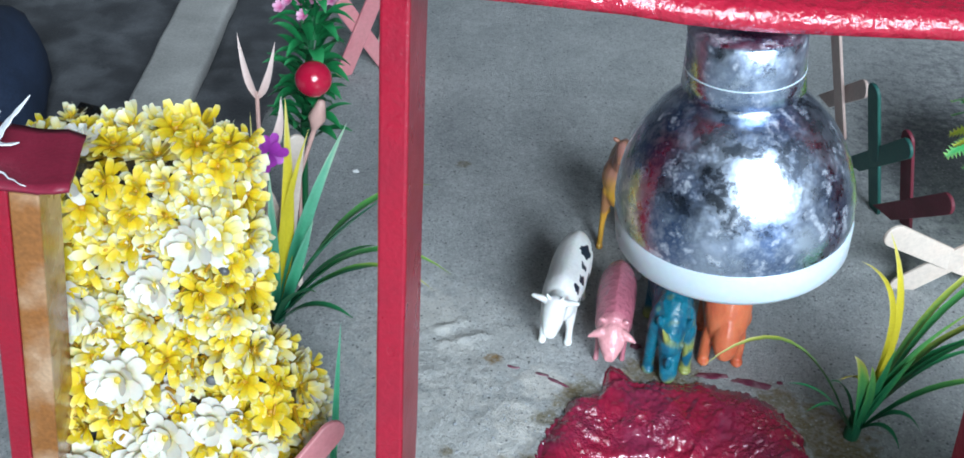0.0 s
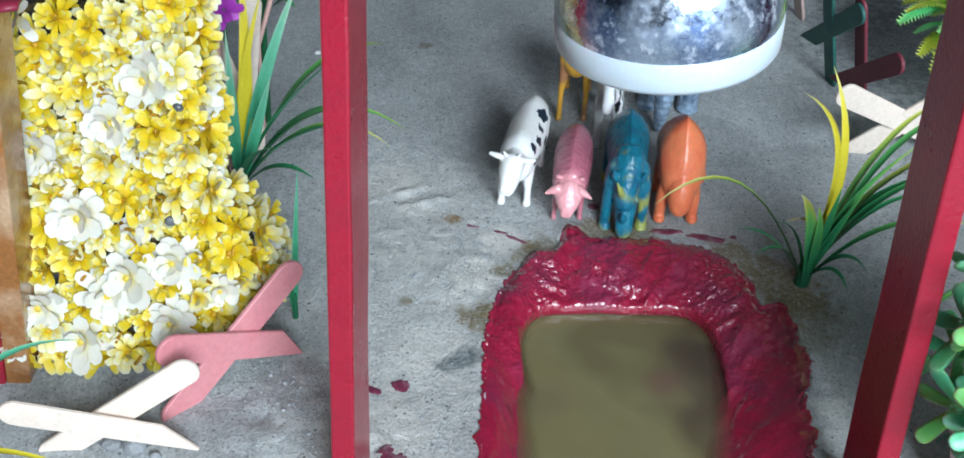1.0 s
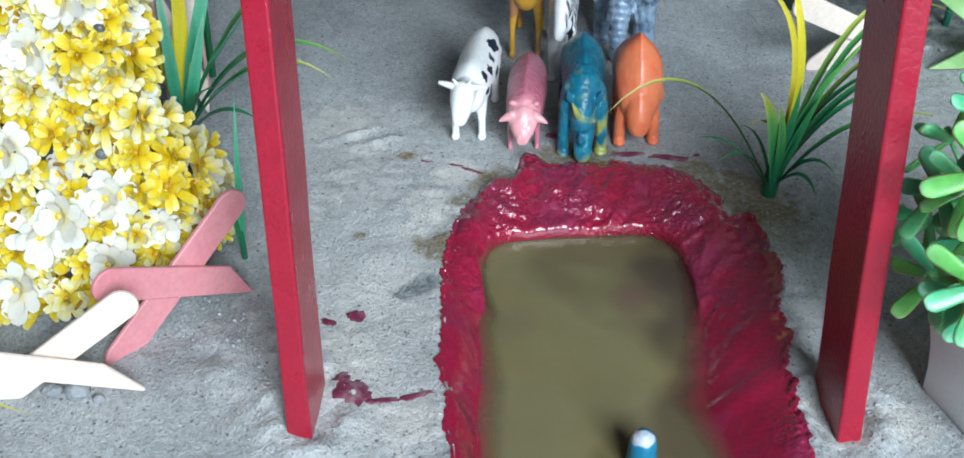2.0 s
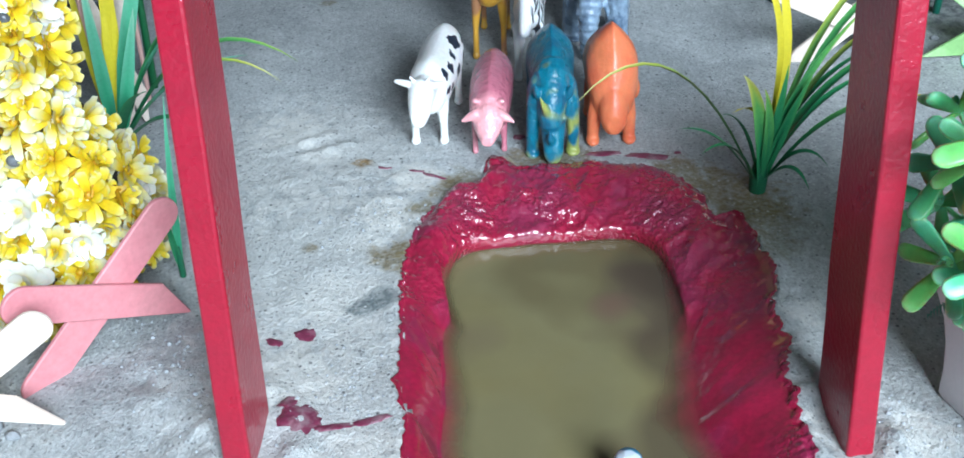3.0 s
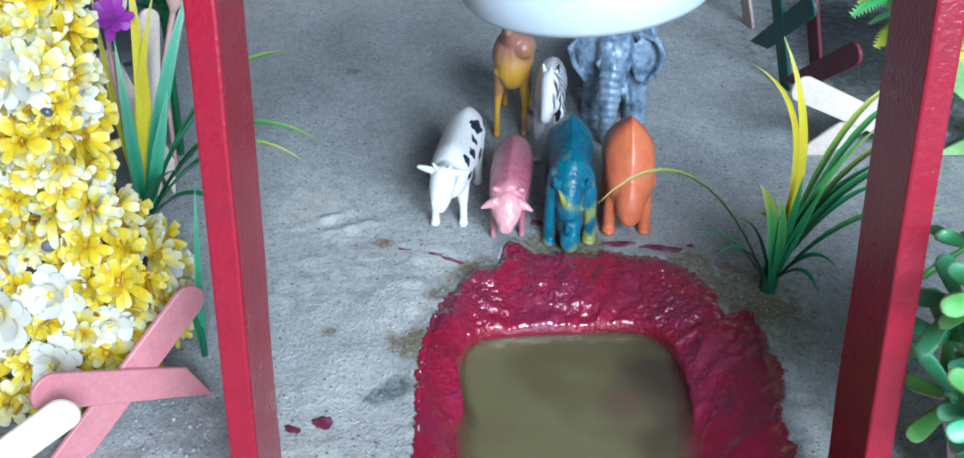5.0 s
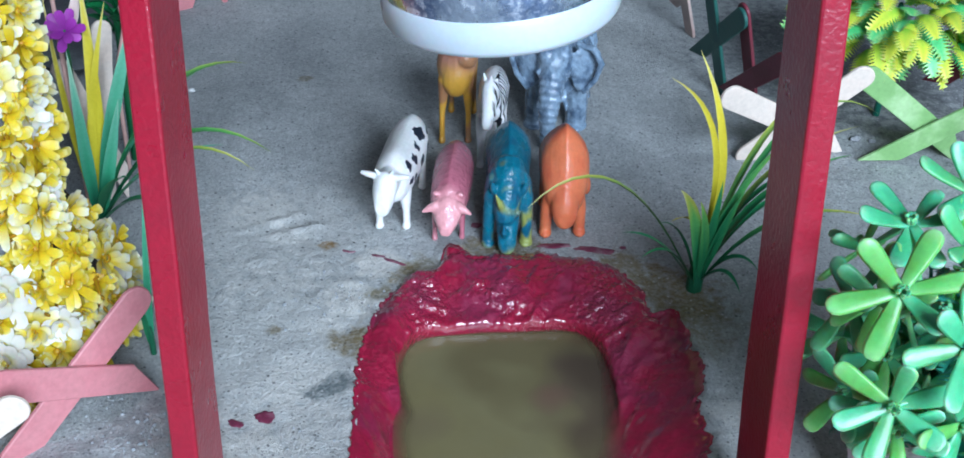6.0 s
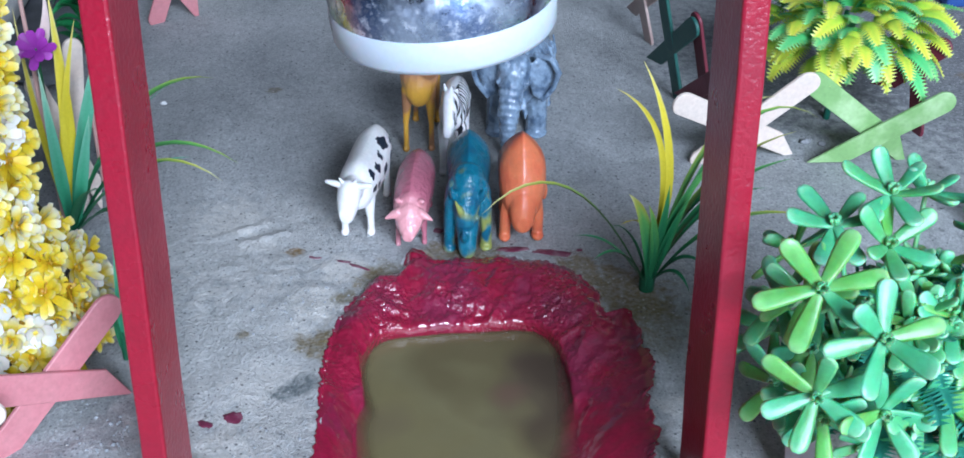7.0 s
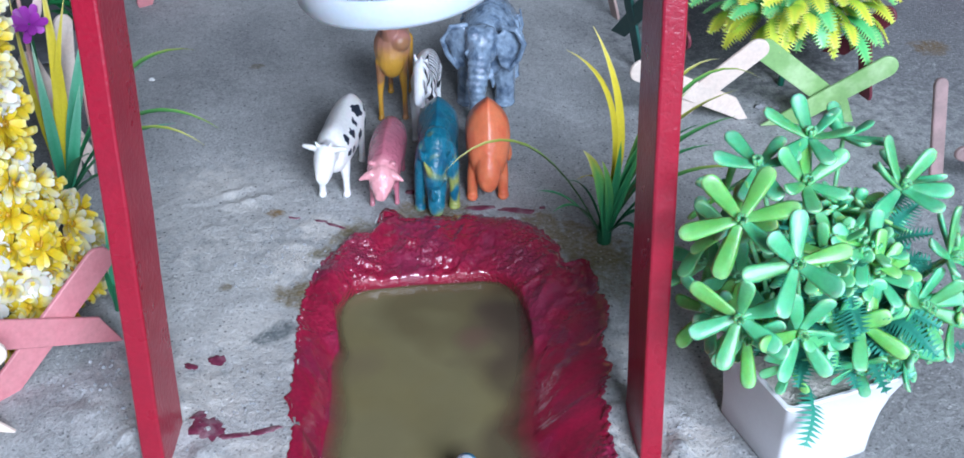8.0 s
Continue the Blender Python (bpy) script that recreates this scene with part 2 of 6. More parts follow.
def silver():
    """Blotched silvering behind clear glass."""
    m = surf("silvered_glass", (0.68, 0.78, 0.92), 0.12, metal=1.0, var=0.05, scale=70, fine=260, bump=0.16, depth=0.0010, coat=0.6)
    nt = m.node_tree
    N, L = nt.nodes, nt.links.new
    b = N["Principled BSDF"]
    tc = N.new("ShaderNodeTexCoord")
    outs = []
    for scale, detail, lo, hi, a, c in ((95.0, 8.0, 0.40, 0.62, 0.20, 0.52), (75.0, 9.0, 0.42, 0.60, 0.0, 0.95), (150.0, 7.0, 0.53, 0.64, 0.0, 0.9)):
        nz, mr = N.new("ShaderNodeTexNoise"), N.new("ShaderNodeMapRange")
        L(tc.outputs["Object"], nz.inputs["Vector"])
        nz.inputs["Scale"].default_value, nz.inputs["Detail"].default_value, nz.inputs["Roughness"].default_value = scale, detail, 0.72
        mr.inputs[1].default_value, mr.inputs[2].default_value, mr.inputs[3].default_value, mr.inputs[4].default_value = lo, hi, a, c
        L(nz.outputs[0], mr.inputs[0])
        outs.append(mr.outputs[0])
    L(outs[0], b.inputs["Roughness"])
    milky = N.new("ShaderNodeMapRange")
    milky.inputs[3].default_value, milky.inputs[4].default_value = 1.0, 0.60
    L(outs[2], milky.inputs[0])
    L(milky.outputs[0], b.inputs["Metallic"])
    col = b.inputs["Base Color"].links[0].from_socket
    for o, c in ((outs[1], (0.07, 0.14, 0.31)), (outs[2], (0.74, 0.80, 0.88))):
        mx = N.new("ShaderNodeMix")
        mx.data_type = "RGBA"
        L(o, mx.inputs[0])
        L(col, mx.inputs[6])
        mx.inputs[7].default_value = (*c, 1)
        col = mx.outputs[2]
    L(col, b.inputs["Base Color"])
    return m


M_SILVER = silver()


# ---- mesh helpers ----
def thing(name, at, label, category, group="", kind="", rz=0.0):
    e = new(name)
    e.empty_display_size = 0.01
    e.matrix_basis = pose(*at, 0, 0, rz)
    return tagged(e, label, category, group, kind)


def part(name, bm, material, parent=None, label="", smooth=True):
    me = bpy.data.meshes.new(name)
    bm.normal_update()
    bm.to_mesh(me)
    bm.free()
    if smooth:
        me.shade_smooth()
    for m in material if isinstance(material, (list, tuple)) else (material,):
        me.materials.append(m)
    ob = new(name, me)
    ob.parent = parent
    return tagged(ob, label)


def box(bm, lo, hi, m=None, bevel=0.0):
    """A box between two corners, turned by m, with its edges rounded."""
    c = [(a + b) / 2 for a, b in zip(lo, hi)]
    s = [b - a for a, b in zip(lo, hi)]
    geo = bmesh.ops.create_cube(bm, size=1, matrix=(m or Matrix()) @ Matrix.Translation(c) @ Matrix.Diagonal((*s, 1)))
    if bevel:
        es = list({e for v in geo["verts"] for e in v.link_edges})
        bmesh.ops.bevel(bm, geom=es, offset=bevel, segments=2, affect="EDGES", profile=0.5)


def lathe(bm, profile, n=48, m=None):
    """Turns (radius, height) pairs round z."""
    rings = []
    for r, z in profile:
        rings.append([bm.verts.new((r * math.cos(2 * math.pi * k / n), r * math.sin(2 * math.pi * k / n), z)) for k in range(n)] if r > 1e-6 else [bm.verts.new((0, 0, z))])
    for a, b in zip(rings, rings[1:]):
        for k in range(n):
            f = [a[k % len(a)], a[(k + 1) % len(a)], b[(k + 1) % len(b)], b[k % len(b)]]
            f = list(dict.fromkeys(f))
            if len(f) > 2:
                bm.faces.new(f)
    if m:
        bmesh.ops.transform(bm, matrix=m, verts=[v for r in rings for v in r])


def tube(bm, pts, radii, n=10):
    """A round limb through points, closed by rounded ends."""
    pts = [Vector(p) for p in pts]
    rings = []
    up = Vector((0.31, 0.17, 0.93))
    path, rad = [], []
    d0, d1 = (pts[1] - pts[0]).normalized(), (pts[-1] - pts[-2]).normalized()
    for a in (0.95, 0.6):
        path.append(pts[0] - d0 * radii[0] * a)
        rad.append(radii[0] * math.sqrt(1 - a * a))
    path += pts
    rad += list(radii)
    for a in (0.6, 0.95):
        path.append(pts[-1] + d1 * radii[-1] * a)
        rad.append(radii[-1] * math.sqrt(1 - a * a))
    for i, (p, r) in enumerate(zip(path, rad)):
        d = (path[min(i + 1, len(path) - 1)] - path[max(i - 1, 0)]).normalized()
        u = d.cross(up).normalized()
        w = d.cross(u)
        rings.append([bm.verts.new(p + (u * math.cos(2 * math.pi * k / n) + w * math.sin(2 * math.pi * k / n)) * r) for k in range(n)])
    for a, b in zip(rings, rings[1:]):
        for k in range(n):
            bm.faces.new((a[k], a[(k + 1) % n], b[(k + 1) % n], b[k]))
    bm.faces.new(rings[0])
    bm.faces.new(rings[-1][::-1])


def egg(bm, c, r, rx=0, ry=0, rz=0, u=16, v=10):
    bmesh.ops.create_uvsphere(bm, u_segments=u, v_segments=v, radius=1, matrix=pose(*c, rx, ry, rz) @ Matrix.Diagonal((*r, 1)))


def blade(bm, pts, width, fold=0.25, seg=9, tip=0.02, side=None, t0=0.0, t1=1.0, wide_at=0.35):
    """A leaf blade along a smooth curve through points, folded along its middle. Its tone runs from t0 at the foot to t1 at the tip, the edges a little ahead."""
    tone = bm.verts.layers.float.get("tone") or bm.verts.layers.float.new("tone")
    pts = [Vector(p) for p in pts]
    if len(pts) == 2:
        pts = [pts[0], (pts[0] + pts[1]) / 2, pts[1]]
    a, b, c = pts[0], 2 * pts[1] - (pts[0] + pts[2]) / 2, pts[2]
    rows = []
    for i in range(seg + 1):
        s = i / seg
        p = a * (1 - s) ** 2 + b * 2 * s * (1 - s) + c * s * s
        d = ((b - a) * (1 - s) + (c - b) * s).normalized()
        sd = (side or d.cross(Vector((0, 0, 1))))
        sd = (sd - d * sd.dot(d)).normalized() if sd.length > 1e-4 else Vector((1, 0, 0))
        nrm = sd.cross(d).normalized()
        w = width * (min(1, 0.45 + 0.55 * s / wide_at) if s < wide_at else max(tip, (1 - ((s - wide_at) / (1 - wide_at)) ** 1.8)))
        vs = []
        for k, q in ((-1, 0.5), (0, 0.0), (1, 0.5)):
            x = bm.verts.new(p + sd * (k * w / 2) + nrm * (abs(k) * w * fold - 0.0))
            x[tone] = min(1, max(0, t0 + (t1 - t0) * s + (0.16 if k else 0)))
            vs.append(x)
        rows.append(vs)
    for r, q in zip(rows, rows[1:]):
        for k in (0, 1):
            bm.faces.new((r[k], r[k + 1], q[k + 1], q[k]))


# ---- the pond's outline ----
PC = Vector((0.088, 0.305))


def se(th, a, b, n):
    c, s = abs(math.cos(th)), abs(math.sin(th))
    return ((c / a) ** n + (s / b) ** n) ** (-1 / n)


def bump1(th, at, wide):
    d = (th - at + math.pi) % (2 * math.pi) - math.pi
    return math.exp(-(d / wide) ** 2)


def rim_out(th, ragged=1.0):
    """The paint's outer edge, as a distance from the pond's middle."""
    r = se(th, 0.0645, 0.117, 3.0)
    r += 0.005 * bump1(th, 0.60, 0.30) - 0.004 * bump1(th, 0.30, 0.16) - 0.010 * bump1(th, -0.45, 0.5) + 0.0115 * bump1(th, 1.765, 0.042) - 0.005 * bump1(th, 1.87, 0.06) - 0.003 * bump1(th, 2.05, 0.1) - 0.009 * bump1(th, 0.955, 0.045) + 0.004 * bump1(th, 0.84, 0.07) - 0.005 * bump1(th, -0.80, 0.25)
    p = Vector((math.cos(th), math.sin(th), 0.3)) * 9
    return r + 0.0020 * noise.noise(p) + ragged * (0.0026 * noise.noise(p * 2.6) + (0.16 + 0.84 * max(0, math.sin(th))) * (0.0028 * noise.noise(p * 6) + 0.0018 * noise.noise(p * 13) + 0.0004 * noise.noise(p * 27)))


IC = Vector((0.0795, 0.2890))     # the middle of the water


def rim_in(th):
    """The lip over the water, as a distance from the water's middle."""
    r = se(th, 0.0425, 0.0915, 5.5)
    r += 0.0025 * bump1(th, -2.8, 0.5) - 0.0020 * bump1(th, 2.1, 0.3) - 0.0075 * bump1(th, -0.20, 0.75) + 0.0030 * bump1(th, 0.95, 0.3) - 0.0040 * bump1(th, 2.20, 0.09)
    p = Vector((math.cos(th), math.sin(th), 4.3)) * 3.5
    return r + 0.0016 * noise.noise(p) + 0.0003 * noise.noise(p * 2.3)


WATER_Z = -0.0085


def height(x, y):
    """The cement's height: trowelled unevenness, a heap by the pink sticks, and the pond's hollow."""
    h = 0.0012 * noise.noise(Vector((x * 14, y * 14, 0))) + 0.0007 * noise.noise(Vector((x * 60, y * 60, 5)))
    h += 0.0035 * math.exp(-(((x + 0.045) / 0.03) ** 2 + ((y - 0.30) / 0.03) ** 2)) * (1 + 0.6 * noise.noise(Vector((x * 90, y * 90, 2))))
    h += 0.0022 * math.exp(-(((x + 0.032) / 0.014) ** 2 + ((y - 0.275) / 0.02) ** 2))
    rough = 0.25 + math.exp(-(((x + 0.02) / 0.05) ** 2 + ((y - 0.29) / 0.05) ** 2)) + math.exp(-(((x - 0.16) / 0.03) ** 2 + ((y - 0.25) / 0.04) ** 2)) + 0.9 * math.exp(-(((x - 0.015) / 0.03) ** 2 + ((y - 0.39) / 0.05) ** 2)) + 1.0 * math.exp(-(((x + 0.005) / 0.03) ** 2 + ((y - 0.435) / 0.03) ** 2))
    h += rough * (0.0009 * max(0, noise.noise(Vector((x * 120, y * 120, 9)))) + 0.0004 * noise.noise(Vector((x * 300, y * 300, 1))))
    # two trowel ridges beside the cow
    for x0, y0, turn in ((-0.012, 0.452, 0.55), (-0.004, 0.444, 0.35)):
        u, v = (x - x0) * math.cos(turn) + (y - y0) * math.sin(turn), (y - y0) * math.cos(turn) - (x - x0) * math.sin(turn)
        h += 0.0013 * math.exp(-(u / 0.013) ** 2 - (v / 0.0022) ** 2) * (1 + noise.noise(Vector((x * 200, y * 200, 3))))
    # broken cement round the feet of the two posts
    for x0, y0 in ((-0.0195, 0.2770), (0.1540, 0.2680)):
        d = math.hypot((x - x0) / 0.75, y - y0)
        if d < 0.04:
            h += (0.0012 + 0.0028 * max(0, 0.25 + noise.noise(Vector((x * 95, y * 95, 21)))) + 0.0010 * noise.noise(Vector((x * 260, y * 260, 4)))) * math.exp(-((d - 0.0185) / 0.0075) ** 2)
    d = Vector((x, y)) - PC
    if d.length < 0.16:
        inside = rim_out(math.atan2(d.y, d.x)) - d.length
        if inside > 0.0022:
            h = h - 0.05 * min(1, (inside - 0.0022) / 0.003)
        elif inside > -0.008:
            h += (0.0010 + 0.0012 * max(0, noise.noise(Vector((x * 120, y * 120, 12))))) * (1 + inside / 0.008 if inside < 0 else 1)
    return h


# ---- setting ----
def spaced(lo, hi, a, b, fine, coarse):
    """Grid lines that stand close between a and b and widen outside."""
    xs = list(np.arange(a, b, fine))
    x, s = a, fine
    while x > lo:
        s = min(coarse, s * 1.1)
        x -= s
        xs.insert(0, max(x, lo))
    x, s = xs[-1], fine
    while x < hi:
        s = min(coarse, s * 1.1)
        x += s
        xs.append(min(x, hi))
    return xs


def ground():
    xs, ys = spaced(-3.0, 1.6, -0.10, 0.22, 0.0015, 0.2), spaced(-1.3, 2.4, 0.235, 0.50, 0.0015, 0.2)
    bm = bmesh.new()
    grid = [[bm.verts.new((x, y, height(x, y))) for x in xs] for y in ys]
    for r, q in zip(grid, grid[1:]):
        for k in range(len(xs) - 1):
            bm.faces.new((r[k], r[k + 1], q[k + 1], q[k]))
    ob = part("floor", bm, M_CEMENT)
    tagged(ob, "rough grey cement floor with olive stains and splashes", "floor", kind="structure")


ground()


def room():
    y0, y1, x0, x1, h, t = WALL_BACK, 2.4, -3.0, WALL_EAST, 2.5, 0.12
    def wall(name, pieces):
        bm = bmesh.new()
        for lo, hi in pieces:
            box(bm, lo, hi)
        tagged(part(name, bm, M_PLASTER, smooth=False), "plain grey plastered room wall", "wall", kind="structure")
    wall("wall_north", [((x0, y1, -0.05), (x1, y1 + t, h))])
    wall("wall_west", [((x0 - t, y0 - t, -0.05), (x0, y1 + t, h))])
    wall("wall_east", [((x1, y0 - t, -0.05), (x1 + t, y1 + t, h))])
    a, b, c, d = WIN
    wall("wall_south", [((x0, y0 - t, -0.05), (a, y0, h)), ((b, y0 - t, -0.05), (x1, y0, h)), ((a, y0 - t, -0.05), (b, y0, c)), ((a, y0 - t, d), (b, y0, h))])
    bm = bmesh.new()
    box(bm, (x0 - t, y0 - t, h), (x1 + t, y1 + t, h + t))
    tagged(part("ceiling", bm, M_CEILING, smooth=False), "plain whitewashed room ceiling", "ceiling", kind="structure")
    win = thing("window_1", ((a + b) / 2, y0 - 0.07, (c + d) / 2), "white framed window that lets daylight in", "window", kind="structure")
    w, hh = (b - a) / 2, (d - c) / 2
    for nm, lo, hi in (("frame_rail", (-w, -0.03, -hh), (w, 0.03, -hh + 0.03)), ("frame_rail", (-w, -0.03, hh - 0.03), (w, 0.03, hh)), ("frame_stile", (-w, -0.03, -hh + 0.03), (-w + 0.03, 0.03, hh - 0.03)), ("frame_stile", (w - 0.03, -0.03, -hh + 0.03), (w, 0.03, hh - 0.03))):
        bm = bmesh.new()
        box(bm, lo, hi, bevel=0.003)
        part(nm, bm, M_WHITE, win)


room()

# ---- pond ----
def lumps(x, y, far):
    """Relief of the rim: cement trowelled on in lumps and drags, under a thick skin of paint."""
    v = Vector((x, y, 0.0))
    warp = v + Vector((noise.noise(v * 70), noise.noise(v * 70 + Vector((9, 0, 0))), 0)) * 0.006
    z = 0.0016 * noise.noise(warp * 55 + Vector((0, 0, 3))) + 0.0022 * (0.35 - abs(noise.noise(warp * 95 + Vector((0, 0, 7)))))
    z += 0.0009 * noise.noise(warp * 210) + far ** 2 * 0.0007 * noise.noise(v * 500)
    grit = max(0, noise.noise(v * 45 + Vector((0, 0, 30))) + 0.15)
    z += grit * (0.0012 * noise.noise(v * 430 + Vector((0, 0, 2))) + 0.0016 * max(0, 0.42 - noise.voronoi(v * 260)[0][0]))
    return z


def pond():
    p = thing("pond", (PC.x, PC.y, 0), "small murky olive pond with a rough glossy red painted rim", "pond")
    n, rows = 1100, 58
    bm = bmesh.new()
    rough = bm.verts.layers.float.new("rough")
    rings = []
    for j in range(rows):
        s = j / (rows - 1) * 1.3
        ring = []
        for k in range(n):
            th = 2 * math.pi * k / n
            d = Vector((math.cos(th), math.sin(th)))
            under = min(1, max(0, (math.sin(th) - 0.86) / 0.08))
            inner = IC - PC + d * rim_in(th)
            edge = d * rim_out(th, max(0, 1 - s / 0.14) ** 2)
            q = edge.lerp(inner, s) if s <= 1 else inner + (IC - PC - inner) * (s - 1) * 0.55 * (1 - under) + d * 0.0045 * under * min(1, (s - 1) / 0.12)
            wx, wy = q + PC
            far, east = max(0, math.sin(th)), max(0, math.cos(th))
            w = min(1, max(0, (math.sin(th) - 0.66) / 0.26))
            w = w * w * (3 - 2 * w)
            u = min(1, s)
            skin = 0.0011 * min(1, s / 0.05)
            ledge = 0.0032 * math.sin(min(1, u / 0.30) * math.pi / 2) - 0.0080 * (max(0, u - 0.30) / 0.70) ** 1.6
            bowl = 0.0012 * math.sin(u * math.pi) - (0.0092 + 0.0036 * east) * u ** 1.3
            z = skin + bowl + (ledge - bowl) * w
            if s > 1:
                z -= (0.0065 * min(1, (s - 1) / 0.04) + 0.030 * (s - 1)) * w + (1 - w) * 0.010 * (s - 1)
            z += (0.05 + 1.0 * far ** 2 + 0.04 * east) * min(1, s * 7) * (1 if s < 1 else 0.4) * lumps(wx, wy, far)
            knob = math.exp(-(((wx - 0.139) / 0.007) ** 2 + ((wy - 0.259) / 0.009) ** 2))
            z += min(1, s * 7) * knob * (0.0026 + 0.9 * lumps(wx, wy, 1))
            if s < 0.01:
                z = height(wx, wy) - 0.0012
            elif s < 0.12:
                z = max(z, height(wx, wy) + 0.0004) if abs(height(wx, wy)) < 0.006 else z
            v = bm.verts.new((q.x, q.y, z))
            v[rough] = min(1, 0.12 + far ** 3 + knob)
            ring.append(v)
        rings.append(ring)
    for a, b in zip(rings, rings[1:]):
        for k in range(n):
            bm.faces.new((a[k], a[(k + 1) % n], b[(k + 1) % n], b[k]))
    old, mid = rings[-1], IC - PC
    for f in (0.7, 0.35):
        ring = [bm.verts.new((mid.x + (v.co.x - mid.x) * f, mid.y + (v.co.y - mid.y) * f, -0.026)) for v in rings[-1]]
        for k in range(n):
            bm.faces.new((old[k], old[(k + 1) % n], ring[(k + 1) % n], ring[k]))
        old = ring
    bm.faces.new(old)
    part("rim", bm, M_LINING, p, "rough cement rim under thick wet-looking red paint")
    bm = bmesh.new()
    tone = bm.verts.layers.float.new("tone")
    centre = bm.verts.new((mid.x, mid.y, WATER_Z))
    centre[tone] = 1.0
    rings = []
    for j in range(1, 31):
        s = j / 30
        ring = []
        for k in range(160):
            th = 2 * math.pi * k / 160
            q = mid + Vector((math.cos(th), math.sin(th))) * rim_in(th) * s * 1.05
            v = bm.verts.new((q.x, q.y, WATER_Z))
            w = min(1, max(0, (math.sin(th) - 0.82) / 0.12))
            v[tone] = min(1, max(0, (1.0 - s) * rim_in(th) / (0.0130 - 0.0080 * w + 0.0040 * max(0, math.cos(th)))))
            ring.append(v)
        rings.append(ring)
    for k in range(160):
        bm.faces.new((centre, rings[0][k], rings[0][(k + 1) % 160]))
    for a, b in zip(rings, rings[1:]):
        for k in range(160):
            bm.faces.new((a[k], b[k], b[(k + 1) % 160], a[(k + 1) % 160]))
    w = surf("murky_water", (0.165, 0.145, 0.073), 0.16, var=0.10, scale=18, fine=60, bump=0.03, depth=0.001, second=(0.155, 0.130, 0.058), spec=0.3)
    # the first, broad patch puts the far rim's dark reflection into the water's colour
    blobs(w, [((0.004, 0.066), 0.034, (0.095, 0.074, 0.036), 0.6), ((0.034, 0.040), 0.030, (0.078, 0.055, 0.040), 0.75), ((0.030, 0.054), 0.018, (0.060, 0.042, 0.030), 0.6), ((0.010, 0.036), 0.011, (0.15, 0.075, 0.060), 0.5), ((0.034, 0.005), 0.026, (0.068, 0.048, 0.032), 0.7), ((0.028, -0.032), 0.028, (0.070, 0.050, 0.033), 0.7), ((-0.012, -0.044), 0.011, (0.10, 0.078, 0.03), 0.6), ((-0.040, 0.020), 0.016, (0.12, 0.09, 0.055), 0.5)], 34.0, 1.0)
    N, L = w.node_tree.nodes, w.node_tree.links.new
    at = N.new("ShaderNodeAttribute")
    at.attribute_name = "tone"
    L(at.outputs["Fac"], N["Principled BSDF"].inputs["Alpha"])
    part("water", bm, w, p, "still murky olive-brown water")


pond()


def splash(at, r, stretch=1.0, turn=0.0, seed=1):
    """A dried drop of paint: a low dome with a ragged outline."""
    bm = bmesh.new()
    rings = []
    for s in (1.0, 0.85, 0.5):
        ring = []
        for k in range(28):
            th = 2 * math.pi * k / 28
            q = r * s * (1 + 0.40 * noise.noise(Vector((math.cos(th) * 1.6, math.sin(th) * 1.6, seed))) + 0.35 * noise.noise(Vector((math.cos(th) * 4, math.sin(th) * 4, seed))))
            v = Matrix.Rotation(radians(turn), 2) @ Vector((q * stretch * math.cos(th), q * math.sin(th)))
            ring.append(bm.verts.new((v.x, v.y, height(at[0] + v.x, at[1] + v.y) - height(*at) + (0.0001, 0.0004, 0.0005)[(1.0, 0.85, 0.5).index(s)])))
        rings.append(ring)
    for a, b in zip(rings, rings[1:]):
        for k in range(28):
            bm.faces.new((a[k], a[(k + 1) % 28], b[(k + 1) % 28], b[k]))
    bm.faces.new(rings[-1])
    ob = part("paint_splash", bm, M_SPLASH)
    ob.location = (*at, height(*at))
    tagged(ob, "dried splash of dark red paint on cement", "paint splash", "paint splashes")


for i, (at, r, st, tu) in enumerate([((-0.0065, 0.3265), 0.0030, 1.2, 10), ((-0.0160, 0.3230), 0.0019, 1.6, 150), ((-0.0055, 0.2845), 0.0060, 1.1, 70), ((-0.0095, 0.2915), 0.0024, 1.5, 20), ((0.0040, 0.2815), 0.0016, 3.6, 8), ((0.0150, 0.2835), 0.0015, 4.6, 12), ((0.0390, 0.4190), 0.0010, 5.0, -32), ((0.0330, 0.4235), 0.0009, 4.0, -18), ((0.0200, 0.4275), 0.0009, 3.0, -10), ((0.076, 0.446), 0.0022, 1.2, 0), ((0.138, 0.425), 0.0012, 1.3, 0), ((0.126, 0.4240), 0.0026, 3.4, -12), ((0.108, 0.4275), 0.0020, 3.6, 4)]):
    splash(at, r, st, tu, i + 3)


